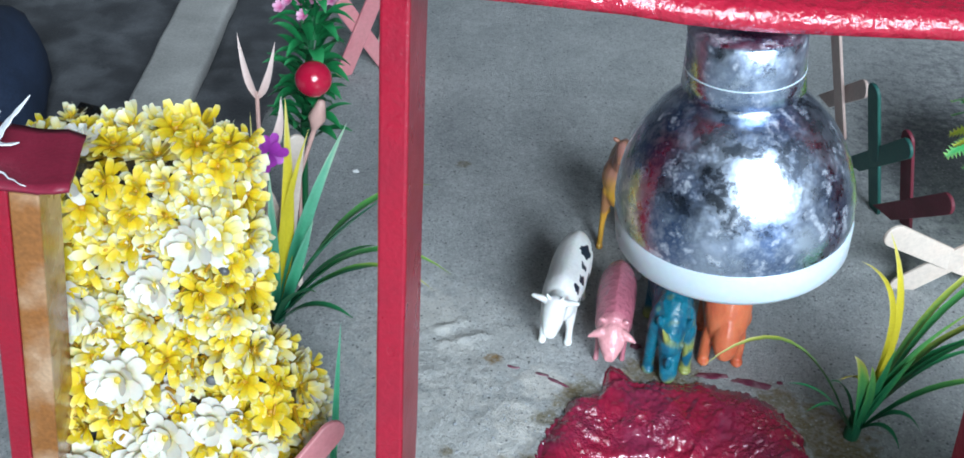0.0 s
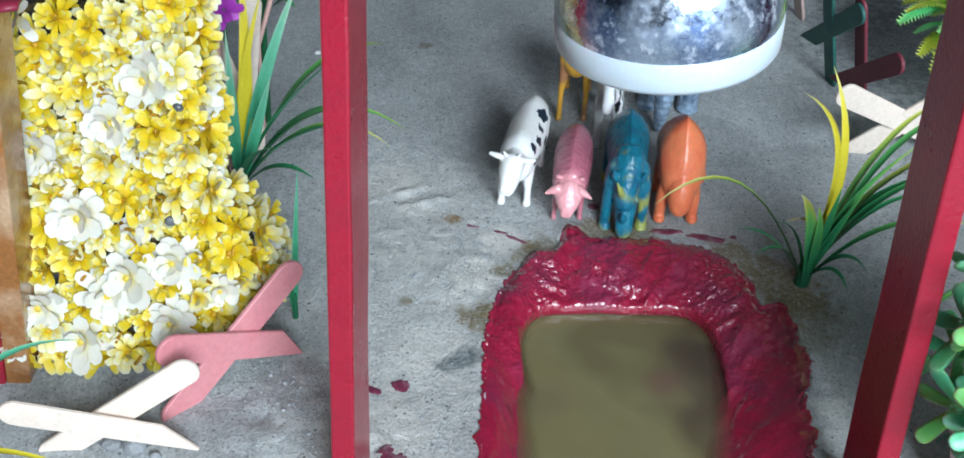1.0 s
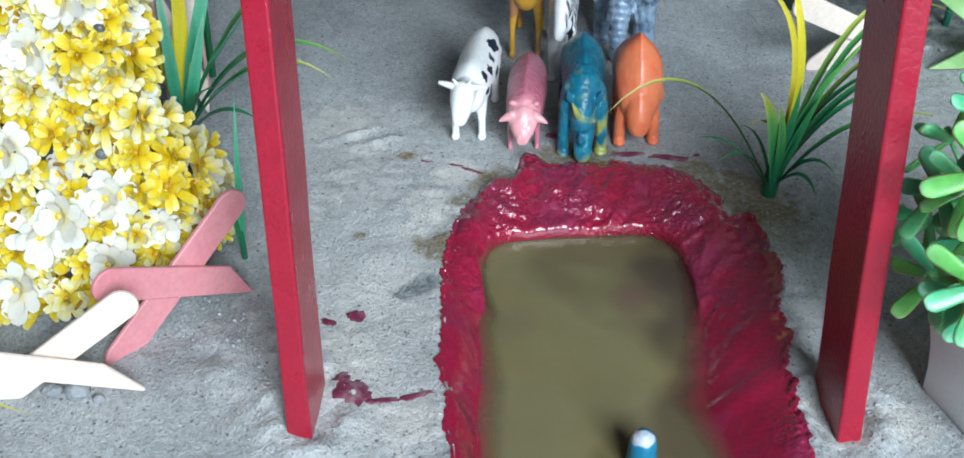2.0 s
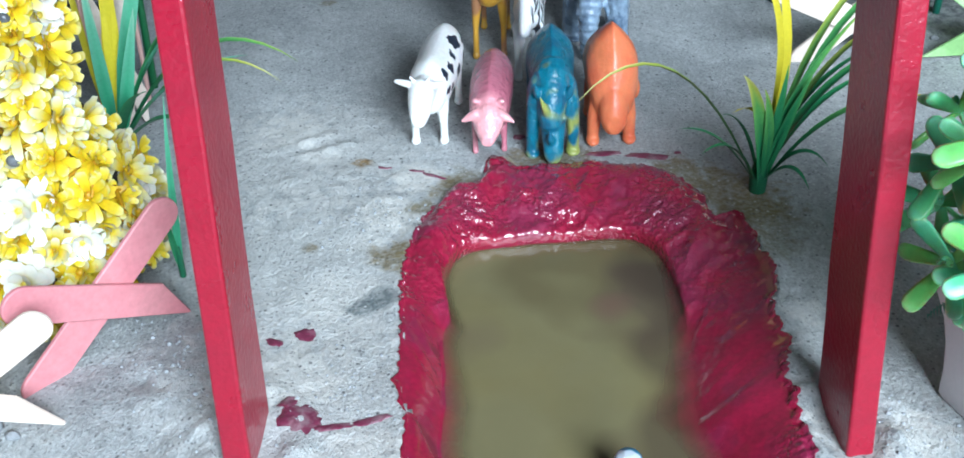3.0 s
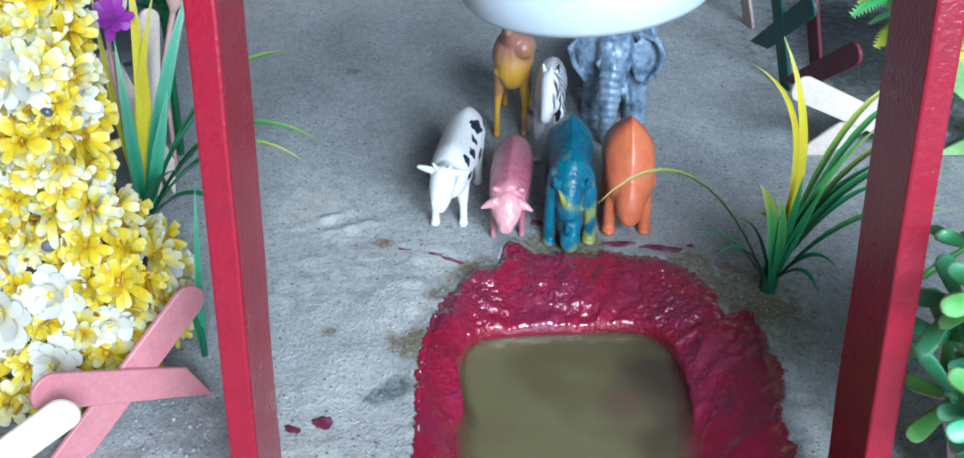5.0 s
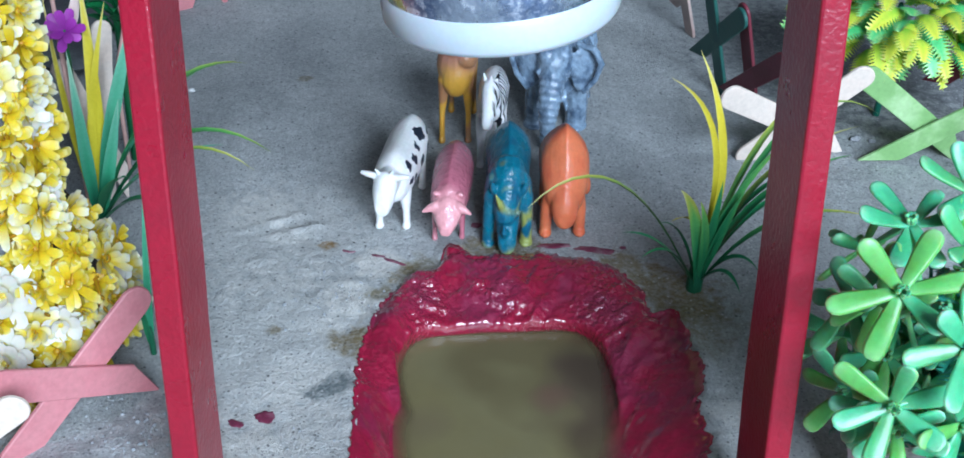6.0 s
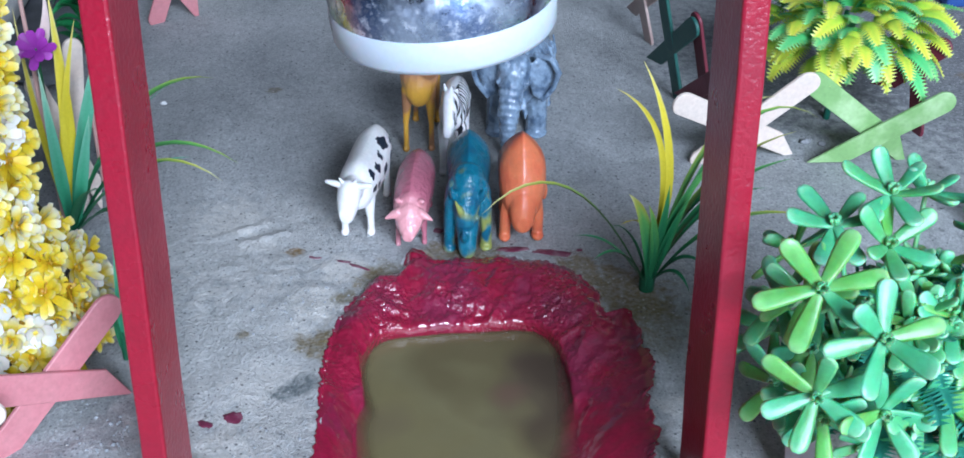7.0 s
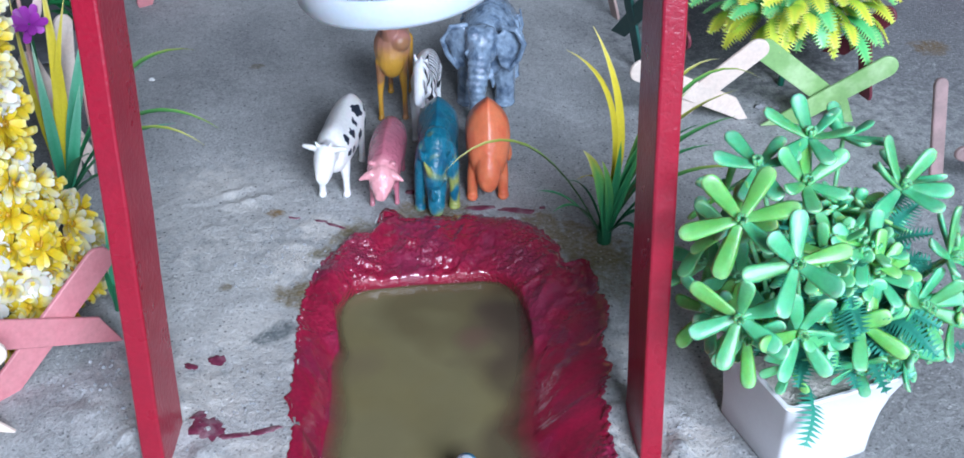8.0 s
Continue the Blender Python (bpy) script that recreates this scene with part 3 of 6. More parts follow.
# ---- the red frame with the lamp ----
def red_frame():
    lean = radians(10)
    f = thing("red_gate_frame", (0.066, 0.265, 0), "leaning frame of glossy red painted wooden laths over the pond", "frame")
    base = Vector((0.066, 0.265, 0))
    def lath(name, x, y, w, d, h, turn):
        bm = bmesh.new()
        box(bm, (0, 0, -0.012), (w, d, h), bevel=0.0009)
        tilt = Matrix.Translation(Vector((x, y, 0)) - base) @ pose(0, 0, 0, -10, 0, 0) @ pose(0, 0, 0, 0, 0, turn)
        bmesh.ops.subdivide_edges(bm, edges=[e for e in bm.edges if abs(e.verts[0].co.z - e.verts[1].co.z) > 0.05], cuts=24)
        for v in bm.verts:
            v.co += Vector((noise.noise(v.co * 30), noise.noise(v.co * 30 + Vector((7, 0, 0))), 0)) * 0.0004
        bmesh.ops.transform(bm, matrix=tilt, verts=bm.verts)
        part(name, bm, M_RED, f, smooth=False)
    lath("post", -0.0259, 0.2645, 0.0079, 0.0248, 0.245, -7)
    lath("post", 0.1495, 0.2550, 0.0078, 0.0265, 0.250, 0)
    bm = bmesh.new()
    n = 34
    for k in range(n + 1):
        s = k / n
        x = -0.0170 + s * (0.151 + 0.0170) - base.x
        z = 0.2362 - 0.0052 * min(1, s / 0.45) ** 1.5 + 0.0012 * max(0, s - 0.5) + 0.0005 * noise.noise(Vector((s * 12, 0, 3)))
        y = 0.3045 - base.y
        ring = []
        for a in range(12):
            th = 2 * math.pi * a / 12
            c, q = math.cos(th), math.sin(th)
            ring.append(bm.verts.new((x, y + 0.0105 * abs(c) ** 0.75 * math.copysign(1, c), z + 0.0044 * abs(q) ** 0.8 * math.copysign(1, q))))
        if k:
            for a in range(12):
                bm.faces.new((old[a], old[(a + 1) % 12], ring[(a + 1) % 12], ring[a]))
        else:
            bm.faces.new(ring[::-1])
        old = ring
    bm.faces.new(old)
    part("beam", bm, M_BEAM, f, "red crossbeam with thick glossy paint")


red_frame()


def reflector_bulb():
    b = thing("reflector_bulb", (0.0711, 0.3080, 0.1610), "silvered reflector light bulb with frosted face below the red beam", "light bulb")
    b.matrix_basis = pose(0.0711, 0.3080, 0.1610, 0, -5.5, 0)
    R = 0.0318
    bm = bmesh.new()
    lathe(bm, [(0, -0.0035), (R * 0.5, -0.0030), (R * 0.85, -0.0016), (R * 0.97, -0.0003), (R * 1.0, 0.0012), (R * 1.012, 0.0085), (R * 0.995, 0.0092)], 72)
    part("face", bm, M_FROST, b, "frosted white front glass")
    bm = bmesh.new()
    prof = [(R * 0.995, 0.0092)]
    for k in range(1, 13):
        th = k / 12 * radians(72)
        prof.append((R * (0.02 + 0.995 * math.cos(th) ** 0.92), 0.0092 + 0.0385 * math.sin(th)))
    prof += [(0.0158, 0.0478), (0.0153, 0.0510), (0.0151, 0.055), (0.0148, 0.0630), (0.0140, 0.0640), (0.0, 0.0641)]
    lathe(bm, prof, 72)
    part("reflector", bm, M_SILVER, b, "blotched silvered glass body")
    bm = bmesh.new()
    lathe(bm, [(0.0151, 0.0526), (0.01535, 0.0527), (0.01535, 0.0530), (0.0151, 0.0531)], 48)
    part("seam", bm, M_FROST, b, "pale seam round the neck")


reflector_bulb()


# ---- toy figurines: plain moulded shapes ----
def figure(name, at, rz, build, material, label, size=1.0, voxel=0.00055, wide=0.94):
    bm = bmesh.new()
    build(bm)
    ob = part(name, bm, material)
    ob.matrix_basis = pose(at[0], at[1], height(*at) - 0.0004, 0, 0, rz) @ Matrix.Diagonal((wide * size, size, size, 1))
    r = ob.modifiers.new("moulded", "REMESH")
    r.mode, r.voxel_size, r.use_smooth_shade = "VOXEL", voxel, True
    s = ob.modifiers.new("soft", "SMOOTH")
    s.factor, s.iterations = 0.5, 3
    return tagged(ob, label, "toy animal", "toy animals by the pond")


def legs(bm, spots, top, r0, r1, foot=1.25):
    for x, y in spots:
        tube(bm, [(x * 0.85, y * 0.9, top), (x, y, top * 0.45), (x, y, 0.0016)], [r0, r1, r1 * 1.02], 10)
        egg(bm, (x, y - r1 * 0.3, 0.0018), (r1 * foot, r1 * foot * 1.15, 0.0019))


def loft(bm, stations, n=28):
    """A body through cross-sections along y: (y, half width, bottom, top, ridge), the top drawn up to a crest by ridge."""
    rings = []
    fine = []
    for k in range(len(stations) - 1):
        p = [stations[max(0, min(len(stations) - 1, k + o))] for o in (-1, 0, 1, 2)]
        for u in (0.0, 0.25, 0.5, 0.75):
            fine.append([0.5 * (2 * b + (c - a) * u + (2 * a - 5 * b + 4 * c - d) * u * u + (3 * b - a - 3 * c + d) * u ** 3) for a, b, c, d in zip(*p)])
    for y, w, lo, hi, ridge in fine + [stations[-1]]:
        ring = []
        w = max(w, 0.001)
        for k in range(n):
            a = 2 * math.pi * k / n
            c, q = math.cos(a), math.sin(a)
            x = w * math.copysign(abs(c) ** (0.85 if q < 0 else 0.85 + 0.75 * max(0, ridge)), c)
            ring.append(bm.verts.new((x, y, (lo + hi) / 2 + (hi - lo) / 2 * q)))
        rings.append(ring)
    for a, b in zip(rings, rings[1:]):
        for k in range(n):
            bm.faces.new((a[k], a[(k + 1) % n], b[(k + 1) % n], b[k]))
    bm.faces.new(rings[0][::-1])
    bm.faces.new(rings[-1])


def ear(bm, root, tip, r0, r1):
    tube(bm, [root, tuple((a + b) / 2 for a, b in zip(root, tip)), tip], [r0, (r0 + r1) / 2 * 1.15, r1], 8)


# every figure looks along -y
def cow(bm):
    loft(bm, [(-0.0215, 0.0040, 0.021, 0.032, 0.2), (-0.0185, 0.0078, 0.0165, 0.0360, 0.35), (-0.011, 0.0098, 0.0145, 0.0388, 0.5), (0.0, 0.0102, 0.0140, 0.0385, 0.4), (0.012, 0.0106, 0.0150, 0.0385, 0.4), (0.022, 0.0098, 0.0165, 0.0395, 0.6), (0.0285, 0.0070, 0.020, 0.0380, 0.5), (0.0310, 0.0035, 0.024, 0.034, 0.2)])
    loft(bm, [(-0.0355, 0.0030, 0.0195, 0.0260, 0.0), (-0.0335, 0.0042, 0.0185, 0.0320, 0.2), (-0.0300, 0.0056, 0.0200, 0.0368, 0.3), (-0.0265, 0.0060, 0.0235, 0.0378, 0.3), (-0.0225, 0.0058, 0.0240, 0.0362, 0.3), (-0.0160, 0.0060, 0.0220, 0.0360, 0.3)])
    for s in (-1, 1):
        ear(bm, (s * 0.0045, -0.0270, 0.0352), (s * 0.0112, -0.0268, 0.0362), 0.0017, 0.0011)
        tube(bm, [(s * 0.003, -0.0275, 0.037), (s * 0.0042, -0.028, 0.0392)], [0.0011, 0.0006], 8)
    legs(bm, [(-0.0066, -0.0155), (0.0066, -0.0135), (-0.006, 0.021), (0.006, 0.023)], 0.022, 0.0038, 0.0019)
    tube(bm, [(0, 0.0295, 0.034), (0.001, 0.0325, 0.026), (0.001, 0.0318, 0.015)], [0.0012, 0.0010, 0.0014], 8)


def pig(bm):
    loft(bm, [(-0.0185, 0.0050, 0.013, 0.0250, 0.3), (-0.0140, 0.0082, 0.0108, 0.0285, 0.8), (-0.004, 0.0092, 0.0095, 0.0312, 1.0), (0.008, 0.0095, 0.0095, 0.0322, 1.0), (0.018, 0.0088, 0.0110, 0.0312, 0.9), (0.0255, 0.0060, 0.0145, 0.0280, 0.6), (0.0280, 0.0025, 0.018, 0.024, 0.2)])
    loft(bm, [(-0.0275, 0.0024, 0.0105, 0.0148, 0.2), (-0.0258, 0.0036, 0.0105, 0.0178, 0.4), (-0.0228, 0.0056, 0.0112, 0.0225, 0.6), (-0.0195, 0.0068, 0.0120, 0.0250, 0.6), (-0.0140, 0.0068, 0.0130, 0.0260, 0.6)])
    for s in (-1, 1):
        ear(bm, (s * 0.0052, -0.0200, 0.0212), (s * 0.0108, -0.0215, 0.0190), 0.0024, 0.0007)
        egg(bm, (s * 0.0055, -0.0165, 0.0252), (0.0018, 0.0014, 0.0014), u=8, v=6)
    legs(bm, [(-0.0062, -0.0145), (0.0062, -0.0125), (-0.0058, 0.018), (0.0058, 0.019)], 0.0145, 0.0026, 0.0013, 1.15)
    tube(bm, [(0, 0.027, 0.024), (0.002, 0.0285, 0.022)], [0.0011, 0.0007], 8)


def rhino(bm):
    loft(bm, [(-0.0150, 0.0075, 0.014, 0.0325, 0.5), (-0.0105, 0.0106, 0.0130, 0.0385, 0.9), (-0.003, 0.0104, 0.0125, 0.0412, 1.1), (0.006, 0.0108, 0.0125, 0.0424, 1.2), (0.014, 0.0116, 0.0135, 0.0432, 1.3), (0.022, 0.0106, 0.0150, 0.0405, 1.1), (0.0275, 0.0065, 0.0200, 0.0345, 0.6), (0.0298, 0.0030, 0.024, 0.030, 0.3)])
    for s in (-1, 1):
        egg(bm, (s * 0.0074, -0.0108, 0.0235), (0.0046, 0.0058, 0.0112), rx=10)
        egg(bm, (s * 0.0072, 0.0185, 0.0240), (0.0048, 0.0066, 0.0115), rx=-8)
        tube(bm, [(s * 0.0050, -0.0180, 0.0270), (s * 0.0074, -0.0195, 0.0305), (s * 0.0082, -0.0208, 0.0338)], [0.0020, 0.0022, 0.0006], 8)
        egg(bm, (s * 0.0050, -0.0225, 0.0205), (0.0013, 0.0016, 0.0014), u=8, v=6)
    tube(bm, [(0, -0.010, 0.0310), (-0.0005, -0.0170, 0.0260), (-0.001, -0.0208, 0.0190)], [0.0096, 0.0074, 0.0060], 14)
    loft(bm, [(-0.0285, 0.0026, 0.0030, 0.0088, 0.1), (-0.0270, 0.0044, 0.0024, 0.0125, 0.4), (-0.0245, 0.0048, 0.0034, 0.0185, 0.9), (-0.0210, 0.0058, 0.0078, 0.0262, 0.9), (-0.0170, 0.0062, 0.0130, 0.0305, 0.8)])
    tube(bm, [(-0.0012, -0.0262, 0.0118), (-0.0016, -0.0290, 0.0150), (-0.002, -0.0302, 0.0190)], [0.0021, 0.0016, 0.0005], 8)
    tube(bm, [(-0.0022, -0.0228, 0.0215), (-0.0040, -0.0252, 0.0262), (-0.0062, -0.0262, 0.0312)], [0.0023, 0.0017, 0.0005], 8)
    legs(bm, [(-0.0094, -0.0165), (0.0096, -0.0150), (-0.0085, 0.022), (0.0085, 0.022)], 0.024, 0.0044, 0.0030, 1.18)


def bear(bm):
    loft(bm, [(-0.0115, 0.0050, 0.0130, 0.0260, 0.4), (-0.0085, 0.0092, 0.0105, 0.0335, 0.8), (-0.003, 0.0118, 0.0105, 0.0420, 1.1), (0.003, 0.0126, 0.0115, 0.0482, 1.4), (0.010, 0.0126, 0.0130, 0.0468, 1.4), (0.020, 0.0118, 0.0140, 0.0410, 1.1), (0.028, 0.0085, 0.0165, 0.0350, 0.8), (0.032, 0.0040, 0.020, 0.029, 0.3)])
    loft(bm, [(-0.0165, 0.0030, 0.0098, 0.0175, 0.2), (-0.0145, 0.0056, 0.0082, 0.0225, 0.5), (-0.0110, 0.0070, 0.0085, 0.0275, 0.7), (-0.0060, 0.0074, 0.0100, 0.0310, 0.7)])
    egg(bm, (0.0118, 0.0020, 0.0205), (0.0020, 0.0034, 0.0048), rx=15)
    for x, y in ((-0.0088, -0.0060), (0.0086, -0.0050), (-0.008, 0.018), (0.009, 0.016)):
        tube(bm, [(x * 0.72, y + 0.003, 0.0230), (x * 0.96, y + 0.0005, 0.0120), (x, y, 0.0020)], [0.0042, 0.0034, 0.0029], 10)
        egg(bm, (x, y - 0.0012, 0.0020), (0.0034, 0.0042, 0.0021))


def giraffe(bm):
    egg(bm, (0, 0.012, 0.0400), (0.0086, 0.020, 0.0110))
    egg(bm, (0, -0.003, 0.0425), (0.0108, 0.0100, 0.0130))
    egg(bm, (0, -0.0085, 0.0370), (0.0078, 0.0055, 0.0100))
    egg(bm, (0.0050, -0.0060, 0.0480), (0.0066, 0.0075, 0.0062))
    tube(bm, [(0, -0.004, 0.048), (-0.001, -0.009, 0.056), (-0.001, -0.012, 0.0635)], [0.0068, 0.0048, 0.0040], 12)
    tube(bm, [(-0.001, -0.012, 0.0645), (-0.0015, -0.0195, 0.0610)], [0.0040, 0.0026], 12)
    for s in (-1, 1):
        egg(bm, (s * 0.0042 - 0.001, -0.0095, 0.0672), (0.0022, 0.0012, 0.0012), ry=-s * 25)
    legs(bm, [(-0.0072, -0.008), (0.0068, -0.006), (-0.0056, 0.026), (0.0070, 0.026)], 0.036, 0.0036, 0.0016, 1.3)
    tube(bm, [(0, 0.031, 0.044), (0, 0.034, 0.030)], [0.0012, 0.0012], 8)


def zebra(bm):
    egg(bm, (0, 0.010, 0.0300), (0.0078, 0.021, 0.0092))
    egg(bm, (0, -0.006, 0.0315), (0.0074, 0.010, 0.0092))
    tube(bm, [(0, -0.010, 0.035), (0, -0.015, 0.0425), (0, -0.0175, 0.0455)], [0.0060, 0.0046, 0.0042], 12)
    tube(bm, [(0, -0.0180, 0.0450), (-0.0005, -0.0230, 0.0350), (-0.001, -0.0250, 0.0300)], [0.0044, 0.0034, 0.0028], 12)
    for k in range(6):
        egg(bm, (0, -0.007 - k * 0.002, 0.0435 + k * 0.0011), (0.0010, 0.0022, 0.0026), u=8, v=6)
    for s in (-1, 1):
        tube(bm, [(s * 0.0028, -0.0155, 0.048), (s * 0.0036, -0.0158, 0.0515)], [0.0013, 0.0006], 8)
    legs(bm, [(-0.0048, -0.012), (0.0048, -0.010), (-0.0048, 0.026), (0.0048, 0.027)], 0.026, 0.0036, 0.0018, 1.2)


def elephant(bm):
    loft(bm, [(-0.0140, 0.0100, 0.020, 0.0450, 0.2), (-0.0060, 0.0150, 0.0165, 0.0500, 0.4), (0.004, 0.0172, 0.0150, 0.0535, 0.5), (0.016, 0.0176, 0.0150, 0.0545, 0.6), (0.028, 0.0160, 0.0165, 0.0510, 0.6), (0.037, 0.0110, 0.0210, 0.0440, 0.5), (0.0410, 0.0040, 0.027, 0.036, 0.2)])
    egg(bm, (-0.001, -0.0175, 0.0400), (0.0098, 0.0112, 0.0118))
    for s in (-1, 1):
        egg(bm, (s * 0.0042 - 0.001, -0.0200, 0.0465), (0.0050, 0.0060, 0.0056))
        egg(bm, (s * 0.0075 - 0.001, -0.0260, 0.0390), (0.0014, 0.0014, 0.0014), u=8, v=6)
        # ears stand out from the head, the lower lobe narrower
        egg(bm, (s * 0.0148, -0.0165, 0.0415), (0.0088, 0.0016, 0.0096), ry=s * 12, rz=s * 24, u=20, v=12)
        egg(bm, (s * 0.0138, -0.0160, 0.0340), (0.0062, 0.0015, 0.0085), ry=s * -8, rz=s * 20, u=20, v=12)
        tube(bm, [(s * 0.0100, -0.0160, 0.0505), (s * 0.0185, -0.0200, 0.0505), (s * 0.0232, -0.0202, 0.0430), (s * 0.0205, -0.0185, 0.0340), (s * 0.0150, -0.0175, 0.0262)], [0.0014, 0.0017, 0.0018, 0.0016, 0.0012], 10)
        tube(bm, [(s * 0.0052, -0.0255, 0.029), (s * 0.0070, -0.0300, 0.0245), (s * 0.0072, -0.0340, 0.0240)], [0.0018, 0.0014, 0.0006], 8)
        for k in range(4):
            tube(bm, [(s * 0.0165, 0.002 + k * 0.008, 0.0430), (s * 0.0182, 0.004 + k * 0.008, 0.0330), (s * 0.0160, 0.003 + k * 0.008, 0.0230)], [0.0007, 0.0010, 0.0006], 6)
    pts, rad = [], []
    for k in range(23):
        u = k / 22
        pts.append((-0.001 - 0.0015 * u, -0.0255 - 0.0075 * math.sin(u * 2.2) - 0.001 * u, 0.0380 - 0.0340 * u))
        rad.append((0.0072 - 0.0042 * u) * (1.07 if k % 2 else 0.94))
    tube(bm, pts, rad, 16)
    legs(bm, [(-0.0108, -0.006), (0.0112, -0.004), (-0.0108, 0.029), (0.0108, 0.030)], 0.026, 0.0076, 0.0060, 1.10)


def patched(m, color, scale, lo, hi, zlo=None, kind="noise", side=None):
    """Mixes patches of a second colour over a material: noise spots, stripes or a band by height."""
    nt = m.node_tree
    N, L = nt.nodes, nt.links.new
    b = N["Principled BSDF"]
    col = b.inputs["Base Color"].links[0].from_socket
    tc = N.new("ShaderNodeTexCoord")
    sep = N.new("ShaderNodeSeparateXYZ")
    L(tc.outputs["Object"], sep.inputs[0])
    mr = N.new("ShaderNodeMapRange")
    mr.inputs[1].default_value, mr.inputs[2].default_value = lo, hi
    if kind == "stripes":
        t = N.new("ShaderNodeTexWave")
        t.bands_direction = "Y"
        t.inputs["Scale"].default_value, t.inputs["Distortion"].default_value, t.inputs["Detail Scale"].default_value = scale, 3.5, 1.2
        L(tc.outputs["Object"], t.inputs["Vector"])
        L(t.outputs["Fac"], mr.inputs[0])
    elif kind == "height":
        t = N.new("ShaderNodeTexNoise")
        t.inputs["Scale"].default_value = scale
        L(tc.outputs["Object"], t.inputs["Vector"])
        ma = N.new("ShaderNodeMath")
        ma.operation = "MULTIPLY_ADD"
        L(t.outputs[0], ma.inputs[0])
        ma.inputs[1].default_value = 0.018
        L(sep.outputs["Z"], ma.inputs[2])
        L(ma.outputs[0], mr.inputs[0])
    else:
        t = N.new("ShaderNodeTexNoise")
        t.inputs["Scale"].default_value, t.inputs["Detail"].default_value = scale, 0.0
        L(tc.outputs["Object"], t.inputs["Vector"])
        L(t.outputs[0], mr.inputs[0])
    fac = mr.outputs[0]
    for axis, a, c in side or ():
        r2 = N.new("ShaderNodeMapRange")
        r2.inputs[1].default_value, r2.inputs[2].default_value = a, c
        L(sep.outputs[axis], r2.inputs[0])
        mu = N.new("ShaderNodeMath")
        mu.operation = "MULTIPLY"
        L(fac, mu.inputs[0])
        L(r2.outputs[0], mu.inputs[1])
        fac = mu.outputs[0]
    mx = N.new("ShaderNodeMix")
    mx.data_type = "RGBA"
    L(fac, mx.inputs[0])
    L(col, mx.inputs[6])
    mx.inputs[7].default_value = (*color, 1)
    L(mx.outputs[2], b.inputs["Base Color"])
    return m


def spotted(m, color, places):
    """Round patches of a second colour at places on the body, (point, radius), with ragged edges."""
    nt = m.node_tree
    N, L = nt.nodes, nt.links.new
    b = N["Principled BSDF"]
    col = b.inputs["Base Color"].links[0].from_socket
    tc, wob = N.new("ShaderNodeTexCoord"), N.new("ShaderNodeTexNoise")
    L(tc.outputs["Object"], wob.inputs["Vector"])
    wob.inputs["Scale"].default_value, wob.inputs["Detail"].default_value = 420.0, 0.0
    for p, r in places:
        d, f, mr, mx = N.new("ShaderNodeVectorMath"), N.new("ShaderNodeMath"), N.new("ShaderNodeMapRange"), N.new("ShaderNodeMix")
        d.operation, f.operation, mx.data_type = "DISTANCE", "MULTIPLY_ADD", "RGBA"
        L(tc.outputs["Object"], d.inputs[0])
        d.inputs[1].default_value = p
        L(wob.outputs[0], f.inputs[0])
        f.inputs[1].default_value = 0.0032
        L(d.outputs["Value"], f.inputs[2])
        mr.inputs[1].default_value, mr.inputs[2].default_value, mr.inputs[3].default_value, mr.inputs[4].default_value = r + 0.0015, r + 0.0018, 1.0, 0.0
        L(f.outputs[0], mr.inputs[0])
        L(mr.outputs[0], mx.inputs[0])
        L(col, mx.inputs[6])
        mx.inputs[7].default_value = (*color, 1)
        col = mx.outputs[2]
    L(col, b.inputs["Base Color"])
    return m


PLASTIC = dict(rough=0.36, var=0.10, scale=90, fine=500, bump=0.3, depth=0.0005, sss=0.1)
M_COW = spotted(surf("white_toy_plastic", (0.78, 0.78, 0.76), **PLASTIC), (0.012, 0.022, 0.040), [((0.0072, 0.0150, 0.0360), 0.0041), ((0.0084, 0.0050, 0.0345), 0.0023), ((0.0092, -0.0030, 0.0320), 0.0028), ((0.0080, -0.0115, 0.0330), 0.0025), ((0.0110, 0.0180, 0.0270), 0.0027), ((0.0108, 0.0060, 0.0260), 0.0027), ((0.0100, -0.0060, 0.0240), 0.0023), ((0.0096, -0.0130, 0.0260), 0.0021), ((0.0096, 0.0240, 0.0330), 0.0025)])
M_PIG = patched(surf("pink_toy_plastic", (0.46, 0.135, 0.185), rough=0.20, var=0.2, scale=150, fine=380, bump=1.0, depth=0.0010, coat=0.5), (0.72, 0.33, 0.35), 60, 0.0, 0.01, side=(("Y", -0.013, -0.020),))
M_RHINO = surf("teal_toy_plastic", (0.006, 0.165, 0.245), rough=0.30, var=0.30, scale=120, fine=380, bump=0.8, depth=0.0008, sss=0.1, second=(0.004, 0.095, 0.165))
for _lo, _hi, _side in ((0.40, 0.58, (("Z", 0.0085, 0.0030),)), (0.36, 0.50, (("X", 0.0050, 0.0078), ("Y", -0.0080, -0.0120), ("Z", 0.022, 0.016))), (0.58, 0.80, (("Y", -0.0110, -0.0150), ("Z", 0.0180, 0.0260))), (0.0, 0.01, (("X", -0.0022, -0.0032), ("Y", -0.0235, -0.0245), ("Z", 0.0240, 0.0260)))):
    patched(M_RHINO, (0.30, 0.34, 0.09), 150, _lo, _hi, side=_side)
